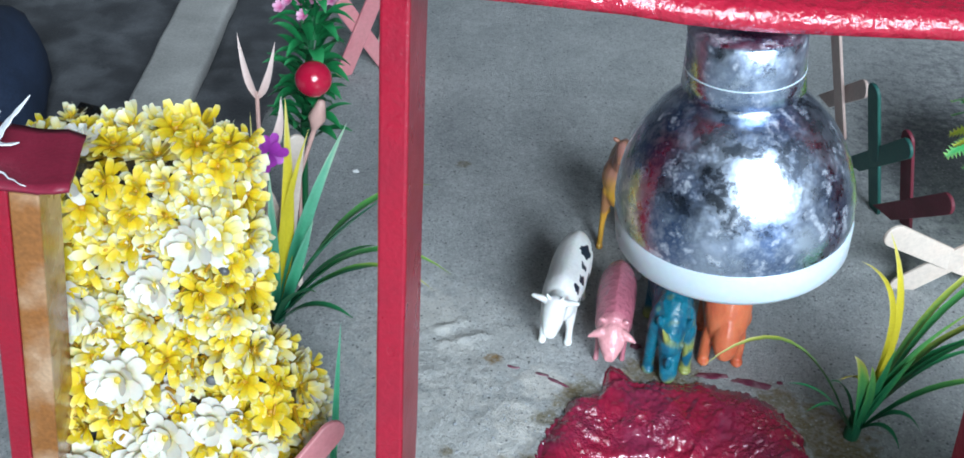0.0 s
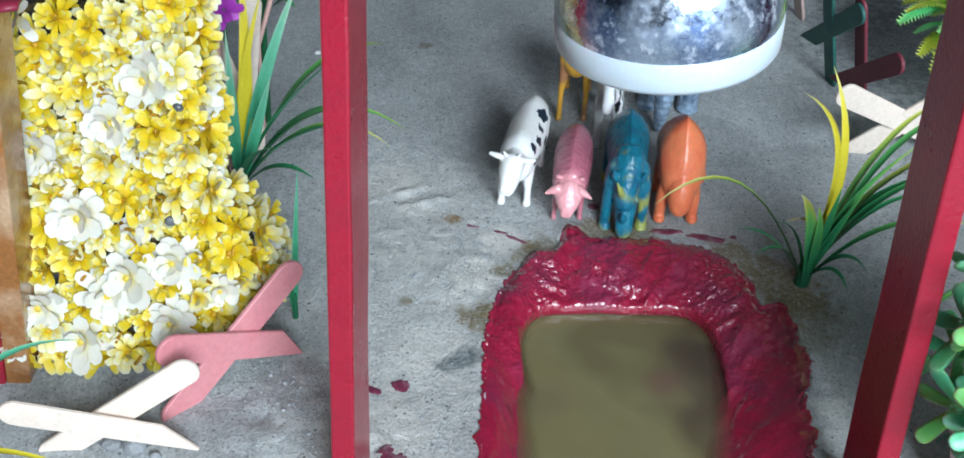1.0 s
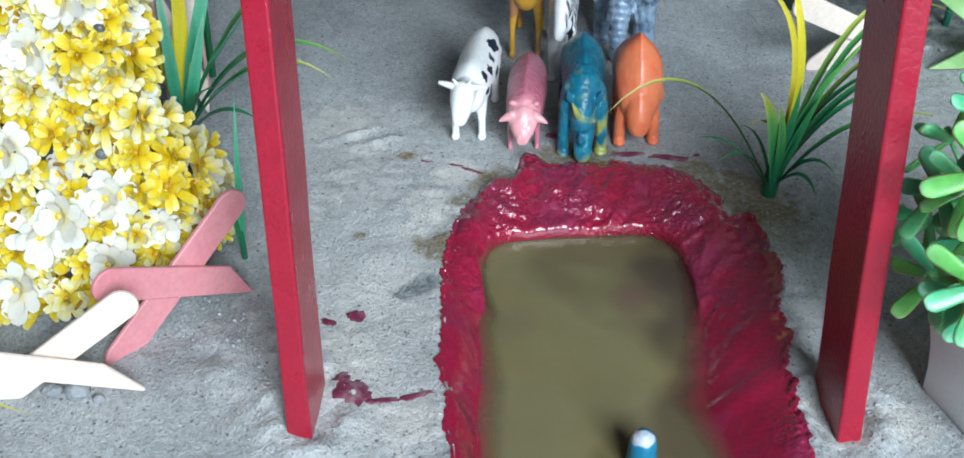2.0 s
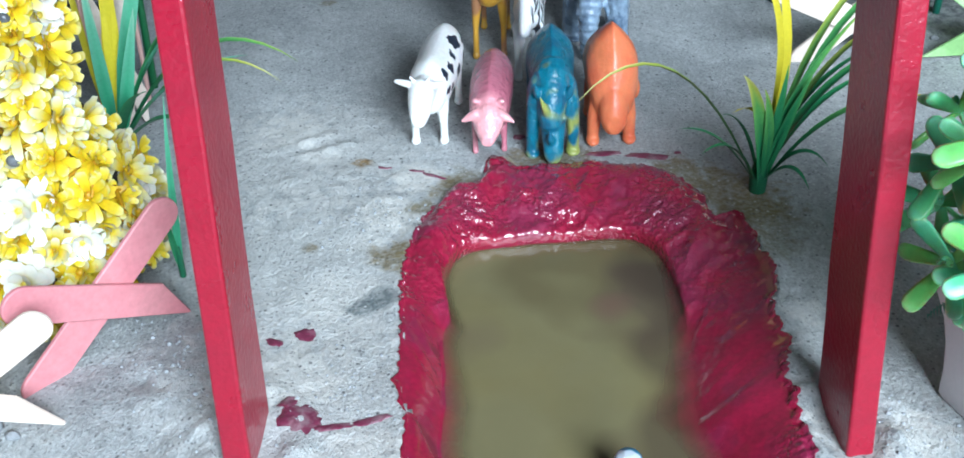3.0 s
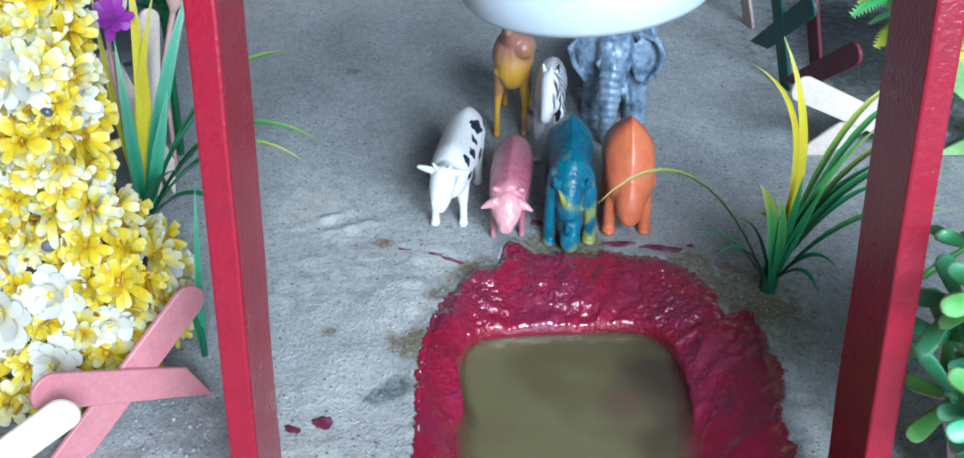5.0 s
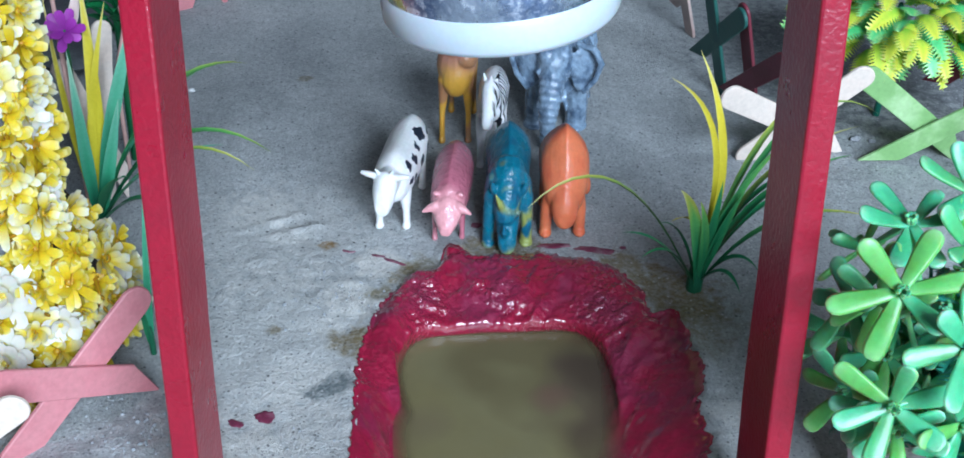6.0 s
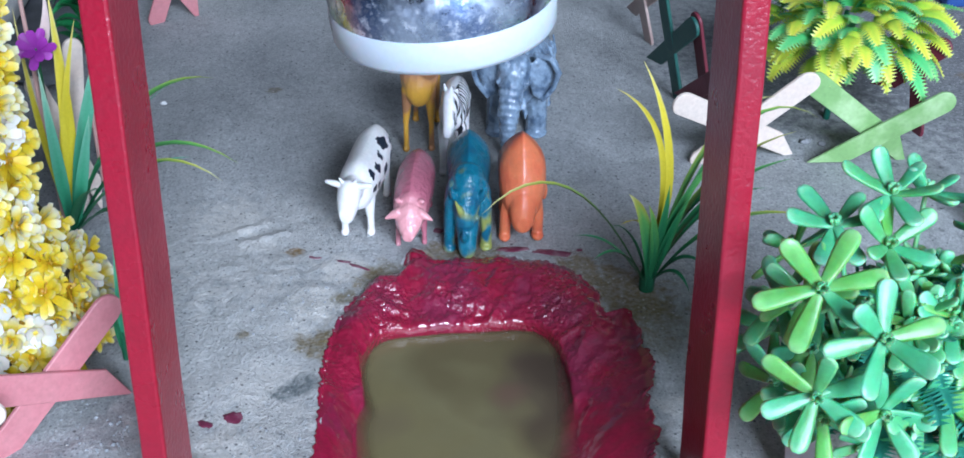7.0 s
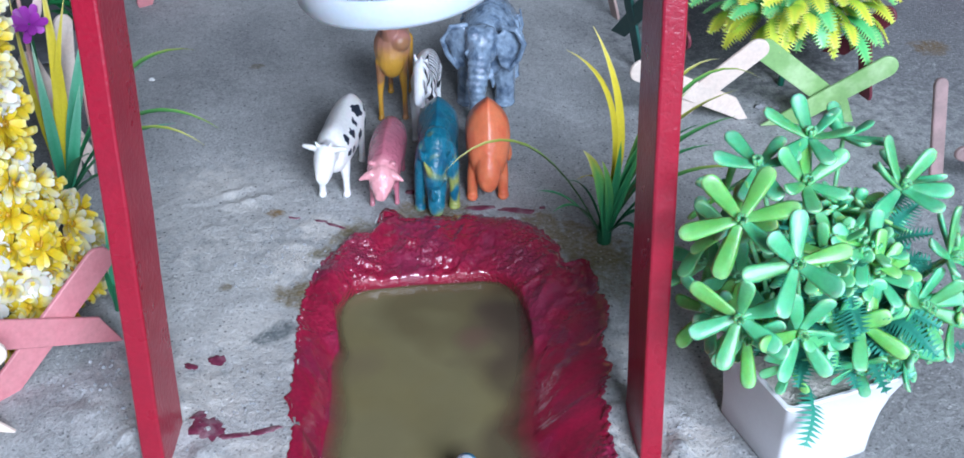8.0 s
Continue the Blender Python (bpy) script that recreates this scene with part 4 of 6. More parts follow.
M_BEAR = surf("orange_toy_plastic", (0.76, 0.205, 0.090), rough=0.36, var=0.12, scale=90, fine=420, bump=0.5, depth=0.0006, sss=0.2, second=(0.68, 0.145, 0.065))
M_GIRAFFE = patched(patched(surf("yellow_toy_plastic", (0.62, 0.33, 0.045), **PLASTIC), (0.44, 0.20, 0.16), 60, 0.046, 0.056, kind="height"), (0.36, 0.17, 0.08), 70, 0.50, 0.62)
M_ZEBRA = patched(surf("pale_toy_plastic", (0.74, 0.75, 0.76), **PLASTIC), (0.015, 0.017, 0.022), 110, 0.60, 0.70, kind="stripes", side=(("X", 0.0008, 0.0025),))
M_ELEPHANT = surf("steel_grey_toy_plastic", (0.25, 0.35, 0.46), rough=0.20, var=0.4, scale=130, fine=380, bump=1.0, depth=0.0010, coat=0.8, second=(0.065, 0.105, 0.165))

figure("toy_cow", (0.0425, 0.4600), -14, cow, M_COW, "white plastic toy cow with black patches, standing on cement", 0.94)
figure("toy_pig", (0.0650, 0.4500), -8, pig, M_PIG, "glossy pink plastic toy pig standing on cement")
figure("toy_rhinoceros", (0.0895, 0.4475), -5, rhino, M_RHINO, "teal plastic toy rhinoceros with yellowish horn and feet", wide=0.86)
figure("toy_bear", (0.1135, 0.4440), -4, bear, M_BEAR, "humped orange plastic toy animal standing on cement", wide=0.86)
figure("toy_giraffe", (0.0712, 0.5270), -8, giraffe, M_GIRAFFE, "yellow and brown plastic toy giraffe with thin legs", 0.97)
figure("toy_zebra", (0.0870, 0.5080), -8, zebra, M_ZEBRA, "white plastic toy zebra with black striped flank")
figure("toy_elephant", (0.1230, 0.5430), -12, elephant, M_ELEPHANT, "wrinkled steel-grey plastic toy elephant standing on cement")


def pond_toy():
    bm = bmesh.new()
    tube(bm, [(0.0004, 0.003, -0.032), (0, 0.0005, -0.014), (0, -0.0003, -0.0042)], [0.0054, 0.0050, 0.0045], 18)
    egg(bm, (0, 0.010, -0.028), (0.008, 0.016, 0.006))
    m = patched(surf("blue_toy_plastic", (0.008, 0.17, 0.29), **PLASTIC), (0.42, 0.47, 0.52), 90, 0.0078, 0.0088, kind="height")
    ob = part("toy_figure", bm, m)
    ob.matrix_basis = pose(0.0872, 0.2560, 0.008, 0, 0, 0)
    r = ob.modifiers.new("moulded", "REMESH")
    r.mode, r.voxel_size, r.use_smooth_shade = "VOXEL", 0.0006, True
    tagged(ob, "blue plastic toy with a worn whitish tip, standing in the pond", "toy")


pond_toy()


# ---- crossed stick fences ----
def stick_mesh(length, width, thick, pointed):
    """A flat craft stick from its foot at the origin up along z; a round top, a round or slanting foot."""
    bm = bmesh.new()
    out = []
    r = width / 2
    for k in range(11):
        a = math.pi * k / 10
        out.append((r * math.cos(a), length - r + r * math.sin(a)))
    if pointed:
        out += [(-r, length * 0.22), (r * 0.7, 0.0)]
    else:
        for k in range(11):
            a = math.pi + math.pi * k / 10
            out.append((r * math.cos(a), r + r * math.sin(a)))
    fr = [bm.verts.new((x, -thick / 2, z)) for x, z in out]
    bk = [bm.verts.new((x, thick / 2, z)) for x, z in out]
    f0 = bm.faces.new(fr)
    bm.faces.new(bk[::-1])
    n = len(out)
    for k in range(n):
        bm.faces.new((fr[k], bk[k], bk[(k + 1) % n], fr[(k + 1) % n]))
    bmesh.ops.recalc_face_normals(bm, faces=bm.faces)
    es = [e for e in bm.edges if abs(e.verts[0].co.y - e.verts[1].co.y) < 1e-6]
    bmesh.ops.bevel(bm, geom=es, offset=thick * 0.2, segments=1, affect="EDGES")
    return bm


def cross(color, words, a0, a1, b0, b1, width=0.0108, thick=0.0019, pointed=(False, True), face=None):
    """Two sticks, from foot a0 to top a1 and from foot b0 to top b1, the second lying in front. face: the way that each one's flat side looks."""
    at = ((Vector(a0) + Vector(b0)) / 2)
    at.z = 0
    t = thing("crossed_sticks", at, words, "stick fence", "crossed stick fence")
    span = (Vector(b0) - Vector(a0)).normalized()
    span.z = 0
    nrm = span.cross(Vector((0, 0, 1))).normalized()
    if nrm.y > 0:
        nrm = -nrm
    faces = [Vector(f).normalized() for f in face] if face else [nrm, nrm]
    for (p, q), off, pt, nrm in (((a0, a1), -0.5, pointed[0], faces[0]), ((b0, b1), 0.5, pointed[1], faces[1])):
        p, q = Vector(p), Vector(q)
        z = (q - p).normalized()
        y = (nrm - z * nrm.dot(z)).normalized()
        x = y.cross(z)
        m = Matrix((x, y, z)).transposed().to_4x4()
        bm = stick_mesh((q - p).length, width, thick, pt)
        for v in bm.verts:
            v.co.y = -v.co.y
        bmesh.ops.reverse_faces(bm, faces=bm.faces)
        bmesh.ops.transform(bm, matrix=Matrix.Translation(p - at + nrm * off * thick * 1.02) @ m, verts=bm.verts)
        part("stick", bm, STICK[color], t, smooth=False)
    return t


EDGEWISE = ((1.0, 0.25, 0.0), (-0.30, -0.80, 0.50))
cross("pink", "pink painted craft sticks crossed beside the yellow flowers", (-0.0905, 0.3045, -0.003), (-0.0445, 0.3450, 0.0430), (-0.0447, 0.3455, 0.0030), (-0.0893, 0.3030, 0.0373), width=0.0126)
cross("cream", "cream painted craft sticks crossed in front of yellow flowers", (-0.1310, 0.2880, -0.004), (-0.0738, 0.2945, 0.0380), (-0.0740, 0.2920, 0.004), (-0.1400, 0.2860, 0.0240))
cross("cream", "cream painted craft sticks crossed behind the grassy plant", (0.2670, 0.5070, -0.001), (0.1900, 0.4810, 0.0450), (0.2080, 0.5010, -0.002), (0.2600, 0.4890, 0.0530), width=0.0122, pointed=(True, False))
cross("green", "light green painted craft sticks crossed on cement", (0.3230, 0.4960, -0.002), (0.2570, 0.4920, 0.0500), (0.2680, 0.4950, -0.002), (0.3310, 0.4880, 0.0400), width=0.0122, pointed=(True, True))
cross("maroon", "dark red painted craft sticks crossed on cement", (0.2310, 0.5540, -0.002), (0.2165, 0.5530, 0.0590), (0.2120, 0.5560, 0.0070), (0.2215, 0.4950, 0.0545), face=EDGEWISE)
cross("dark_green", "dark green painted craft sticks crossed on cement", (0.2180, 0.5680, -0.002), (0.1985, 0.5670, 0.0770), (0.2060, 0.6000, 0.0080), (0.2115, 0.5340, 0.0605), face=EDGEWISE)
cross("bare", "pale pinkish craft sticks crossed at the back", (0.2180, 0.6460, -0.002), (0.1970, 0.6460, 0.0760), (0.2090, 0.6780, 0.0060), (0.2140, 0.6180, 0.0480), face=EDGEWISE)
cross("maroon", "dark red craft sticks crossed behind the light green pair", (0.3360, 0.522, -0.002), (0.3310, 0.532, 0.0440), (0.3200, 0.552, 0.0120), (0.3440, 0.528, 0.0500), face=EDGEWISE)
cross("brown", "weathered brown wooden sticks crossed beside the potted plant", (0.3310, 0.4180, -0.002), (0.3260, 0.4300, 0.0580), (0.3900, 0.4300, -0.002), (0.3350, 0.4200, 0.0250), width=0.0072, thick=0.0026)
cross("pink", "pink craft sticks crossed behind the red-berried spray", (-0.0880, 0.690, -0.002), (-0.0650, 0.700, 0.0550), (-0.0600, 0.705, -0.002), (-0.0900, 0.695, 0.0500))
cross("cream", "cream craft sticks crossed at the back of the cement", (-0.0660, 0.730, -0.002), (-0.0500, 0.735, 0.0600), (-0.0400, 0.740, -0.002), (-0.0800, 0.735, 0.0550))


# ---- grassy plants ----
GRASS = surf("grass_leaf_plastic", (0.03, 0.2, 0.08), 0.38, var=0.15, bump=0.2, spec=0.4, tone=((0.0, (0.012, 0.115, 0.055)), (0.30, (0.022, 0.20, 0.075)), (0.6, (0.10, 0.33, 0.08)), (0.85, (0.40, 0.43, 0.07)), (1.0, (0.60, 0.58, 0.25))))
YELLOW = surf("yellow_leaf_plastic", (0.6, 0.5, 0.03), 0.38, var=0.12, bump=0.2, tone=((0.0, (0.05, 0.15, 0.04)), (0.22, (0.50, 0.42, 0.02)), (0.8, (0.62, 0.52, 0.04)), (1.0, (0.70, 0.64, 0.25))))
TEAL = surf("bluish_leaf_plastic", (0.05, 0.3, 0.2), 0.38, var=0.15, bump=0.2, tone=((0.0, (0.015, 0.15, 0.08)), (0.4, (0.04, 0.31, 0.16)), (0.75, (0.15, 0.47, 0.31)), (1.0, (0.48, 0.64, 0.47))))


def grass_plant(at, leaves, label, broad=1.0, stem=1.0):
    t = thing("grass_plant", (*at, height(*at)), label, "artificial plant", "grassy artificial plants")
    for pts, w, mat, t0, t1 in leaves:
        bm = bmesh.new()
        rel = [Vector(p) - Vector((*at, 0)) for p in pts]
        d = rel[-1] - rel[0]
        side = Vector((1, 0.25, 0)) if abs(d.x) < 0.4 * d.length else None
        blade(bm, rel, w * broad * (0.66 if mat is YELLOW else 0.80), side=side, t0=t0, t1=t1, seg=12)
        part("leaf", bm, mat, t)
    bm = bmesh.new()
    tube(bm, [(0, 0, -0.004), (0, 0, 0.006), (0, 0, 0.012)], [0.0032 * stem, 0.0035 * stem, 0.0026 * stem], 10)
    part("stem", bm, GRASS, t)


B = (0.162, 0.394)
grass_plant(B, [
    (((0.161, 0.394, 0.002), (0.124, 0.384, 0.0572), (0.0885, 0.372, 0.0545)), 0.0040, GRASS, 0.25, 1.0),
    (((0.162, 0.395, 0.012), (0.1645, 0.392, 0.064), (0.1490, 0.3850, 0.111)), 0.0062, YELLOW, 0.2, 0.9),
    (((0.162, 0.394, 0.020), (0.1590, 0.386, 0.074), (0.1362, 0.3720, 0.107)), 0.0040, YELLOW, 0.2, 0.9),
    (((0.163, 0.394, 0.002), (0.182, 0.392, 0.052), (0.2130, 0.388, 0.078)), 0.0058, GRASS, 0.25, 0.95),
    (((0.163, 0.395, 0.002), (0.185, 0.396, 0.042), (0.2180, 0.398, 0.060)), 0.0060, GRASS, 0.0, 0.5),
    (((0.163, 0.393, 0.002), (0.190, 0.388, 0.036), (0.2250, 0.384, 0.040)), 0.0048, GRASS, 0.0, 0.9),
    (((0.163, 0.395, 0.002), (0.184, 0.399, 0.034), (0.2120, 0.405, 0.042)), 0.0044, GRASS, 0.0, 0.35),
    (((0.162, 0.392, 0.002), (0.156, 0.386, 0.038), (0.1465, 0.378, 0.058)), 0.0066, GRASS, 0.0, 1.0),
    (((0.162, 0.393, 0.002), (0.161, 0.388, 0.030), (0.1560, 0.382, 0.050)), 0.0052, GRASS, 0.0, 0.7),
    (((0.163, 0.394, 0.002), (0.168, 0.391, 0.030), (0.1740, 0.386, 0.052)), 0.0062, GRASS, 0.0, 0.4),
    (((0.163, 0.393, 0.002), (0.175, 0.390, 0.018), (0.1860, 0.386, 0.012)), 0.0042, GRASS, 0.0, 0.1),
    (((0.162, 0.393, 0.002), (0.170, 0.386, 0.014), (0.1760, 0.378, 0.009)), 0.0042, GRASS, 0.0, 0.1),
    (((0.161, 0.393, 0.002), (0.148, 0.386, 0.024), (0.1350, 0.380, 0.026)), 0.0036, GRASS, 0.0, 0.3),
    (((0.161, 0.394, 0.002), (0.145, 0.392, 0.024), (0.1290, 0.392, 0.030)), 0.0034, GRASS, 0.0, 0.2),
    (((0.162, 0.394, 0.004), (0.158, 0.390, 0.034), (0.1460, 0.384, 0.040)), 0.0034, YELLOW, 0.1, 0.6),
    (((0.163, 0.394, 0.002), (0.171, 0.390, 0.046), (0.1920, 0.384, 0.082)), 0.0056, GRASS, 0.0, 0.7),
    (((0.163, 0.394, 0.002), (0.176, 0.392, 0.040), (0.1990, 0.389, 0.062)), 0.0062, GRASS, 0.0, 0.25),
    (((0.162, 0.394, 0.002), (0.164, 0.390, 0.032), (0.1640, 0.384, 0.058)), 0.0054, GRASS, 0.0, 0.35),
    (((0.162, 0.393, 0.002), (0.152, 0.388, 0.030), (0.1420, 0.383, 0.040)), 0.0036, GRASS, 0.0, 0.2),
    (((0.163, 0.395, 0.002), (0.196, 0.410, 0.066), (0.2360, 0.420, 0.0655)), 0.0042, GRASS, 0.1, 0.8),
    (((0.163, 0.395, 0.002), (0.184, 0.404, 0.064), (0.2150, 0.420, 0.0770)), 0.0042, GRASS, 0.3, 1.0),
], "artificial grassy plant with yellow and green leaves beside the pond")
B = (-0.088, 0.452)
grass_plant(B, [
    (((-0.086, 0.451, 0.004), (-0.052, 0.442, 0.066), (-0.0190, 0.4590, 0.0730)), 0.0062, GRASS, 0.05, 0.75),
    (((-0.087, 0.449, 0.002), (-0.048, 0.438, 0.050), (-0.0090, 0.4320, 0.0460)), 0.0052, GRASS, 0.0, 0.7),
    (((-0.087, 0.447, 0.002), (-0.050, 0.436, 0.044), (-0.0160, 0.428, 0.040)), 0.0038, GRASS, 0.1, 0.95),
    (((-0.088, 0.450, 0.004), (-0.080, 0.446, 0.060), (-0.0780, 0.4480, 0.1180)), 0.0080, YELLOW, 0.2, 0.9),
    (((-0.087, 0.450, 0.004), (-0.072, 0.444, 0.062), (-0.0520, 0.4360, 0.1150)), 0.0064, TEAL, 0.1, 0.9),
    (((-0.089, 0.452, 0.004), (-0.092, 0.448, 0.060), (-0.0920, 0.446, 0.112)), 0.0034, YELLOW, 0.3, 1.0),
    (((-0.087, 0.448, 0.002), (-0.076, 0.440, 0.040), (-0.0660, 0.430, 0.072)), 0.0056, TEAL, 0.1, 0.8),
    (((-0.087, 0.449, 0.003), (-0.066, 0.444, 0.045), (-0.0350, 0.440, 0.080)), 0.0060, TEAL, 0.1, 0.7),
    (((-0.087, 0.448, 0.003), (-0.060, 0.440, 0.035), (-0.0280, 0.432, 0.050)), 0.0060, TEAL, 0.1, 0.7),
    (((-0.088, 0.450, 0.003), (-0.082, 0.446, 0.055), (-0.0680, 0.442, 0.108)), 0.0052, YELLOW, 0.0, 0.9),
    (((-0.088, 0.449, 0.003), (-0.086, 0.442, 0.045), (-0.0840, 0.436, 0.090)), 0.0056, TEAL, 0.1, 0.9),
    (((-0.087, 0.450, 0.002), (-0.064, 0.446, 0.036), (-0.0420, 0.442, 0.052)), 0.0062, GRASS, 0.0, 0.35),
    (((-0.087, 0.447, 0.002), (-0.068, 0.436, 0.022), (-0.0500, 0.426, 0.024)), 0.0052, GRASS, 0.0, 0.2),
    (((-0.088, 0.448, 0.002), (-0.076, 0.432, 0.030), (-0.0640, 0.418, 0.044)), 0.0060, GRASS, 0.0, 0.35),
], "artificial grassy plant with yellow and green leaves behind flowers", 1.2)
B = (-0.051, 0.363)
grass_plant(B, [(((-0.051, 0.363, 0.0), (-0.050, 0.366, 0.030), (-0.0480, 0.374, 0.066)), 0.0034, TEAL, 0.1, 0.55), (((-0.051, 0.363, 0.0), (-0.052, 0.362, 0.016), (-0.0530, 0.362, 0.030)), 0.0028, GRASS, 0.0, 0.2)], "single upright green plastic leaf stem in cement", 1.0, 0.35)
B = (-0.160, 0.275)
grass_plant(B, [(((-0.160, 0.275, 0.0), (-0.140, 0.280, 0.045), (-0.1130, 0.298, 0.046)), 0.0052, TEAL, 0.0, 0.7), (((-0.161, 0.275, 0.0), (-0.155, 0.270, 0.050), (-0.1320, 0.272, 0.075)), 0.0062, YELLOW, 0.2, 0.9), (((-0.159, 0.274, 0.0), (-0.135, 0.262, 0.030), (-0.1020, 0.262, 0.020)), 0.0042, YELLOW, 0.1, 0.6), (((-0.162, 0.276, 0.0), (-0.165, 0.268, 0.030), (-0.1700, 0.262, 0.050)), 0.0062, GRASS, 0.0, 0.4)], "artificial grassy plant beside the cream crossed sticks")


# ---- yellow flower bush ----
PETAL_Y = surf("yellow_petals", (0.7, 0.55, 0.03), 0.5, var=0.14, bump=0.15, sss=0.15, tone=((0.0, (0.38, 0.20, 0.003)), (0.45, (0.60, 0.41, 0.005)), (0.8, (0.63, 0.48, 0.03)), (1.0, (0.64, 0.57, 0.22))))
PETAL_P = surf("pale_yellow_petals", (0.8, 0.7, 0.2), 0.5, var=0.10, bump=0.15, sss=0.15, tone=((0.0, (0.46, 0.26, 0.004)), (0.40, (0.62, 0.46, 0.022)), (0.72, (0.64, 0.57, 0.24)), (1.0, (0.63, 0.61, 0.48))))
PETAL_W = surf("white_petals", (0.82, 0.82, 0.78), 0.5, var=0.06, bump=0.12, sss=0.15, tone=((0.0, (0.52, 0.38, 0.04)), (0.25, (0.62, 0.55, 0.28)), (0.55, (0.62, 0.59, 0.50)), (1.0, (0.63, 0.61, 0.54))))


def petal(bm, length, width, lift, curl, turn, z0=0.0, t0=0.0, t1=1.0, cup=0.25):
    """One spoon-shaped petal that leaves the middle at the angle turn."""
    tone = bm.verts.layers.float.get("tone") or bm.verts.layers.float.new("tone")
    m = Matrix.Rotation(turn, 4, "Z")
    rows = []
    for i in range(5):
        s = i / 4
        w = width * (0.34, 0.58, 0.92, 1.0, 0.74)[i] / 2
        a = lift + curl * s
        x = length * s * math.cos(lift + curl * s * 0.5)
        z = z0 + length * s * math.sin(lift + curl * s * 0.5)
        r = []
        for k in (-1, 0, 1):
            v = bm.verts.new(m @ Vector((x * (1 if k == 0 or i < 4 else 0.93), k * w, z + abs(k) * w * cup)))
            v[tone] = t0 + (t1 - t0) * s
            r.append(v)
        rows.append(r)
    for p, q in zip(rows, rows[1:]):
        for k in (0, 1):
            bm.faces.new((p[k], q[k], q[k + 1], p[k + 1]))


def flower_mesh(name, mat, rnd, kind):
    bm = bmesh.new()
    if kind == "rosette":
        for n, l, wd, lift, z in ((9, 0.0096, 0.0042, 0.22, 0.0), (8, 0.0084, 0.0039, 0.65, 0.001), (6, 0.0062, 0.0033, 1.1, 0.002)):
            o = rnd.random() * 6
            for k in range(n):
                petal(bm, l * rnd.uniform(0.75, 1.22), wd * rnd.uniform(0.75, 1.1), lift + rnd.uniform(-0.35, 0.4), rnd.uniform(-0.9, 0.4), o + 6.283 * k / n + rnd.uniform(-0.3, 0.3), z + rnd.uniform(-0.0006, 0.0010))
    elif kind == "star":
        for n, l, wd, lift, z in ((8, 0.0112, 0.0036, 0.35, 0.0), (7, 0.0088, 0.0032, 0.85, 0.001)):
            o = rnd.random() * 6
            for k in range(n):
                petal(bm, l * rnd.uniform(0.75, 1.22), wd * rnd.uniform(0.8, 1.1), lift + rnd.uniform(-0.4, 0.4), rnd.uniform(-0.9, 0.3), o + 6.283 * k / n + rnd.uniform(-0.3, 0.3), z + rnd.uniform(-0.0006, 0.0010))
    else:
        for n, l, wd, lift, z in ((8, 0.0116, 0.0058, 0.10, 0.0), (7, 0.0090, 0.0052, 0.42, 0.0012), (5, 0.0062, 0.0040, 0.85, 0.002)):
            o = rnd.random() * 6
            for k in range(n):
                petal(bm, l * rnd.uniform(0.8, 1.15), wd * rnd.uniform(0.85, 1.1), lift + rnd.uniform(-0.15, 0.25), rnd.uniform(-0.5, 0.3), o + 6.283 * k / n + rnd.uniform(-0.2, 0.2), z, cup=0.12)
    egg(bm, (0, 0, 0.0022), (0.0016, 0.0016, 0.0016), u=8, v=5)
    me = bpy.data.meshes.new(name)
    bm.to_mesh(me)
    bm.free()
    me.shade_smooth()
    me.materials.append(mat)
    return me


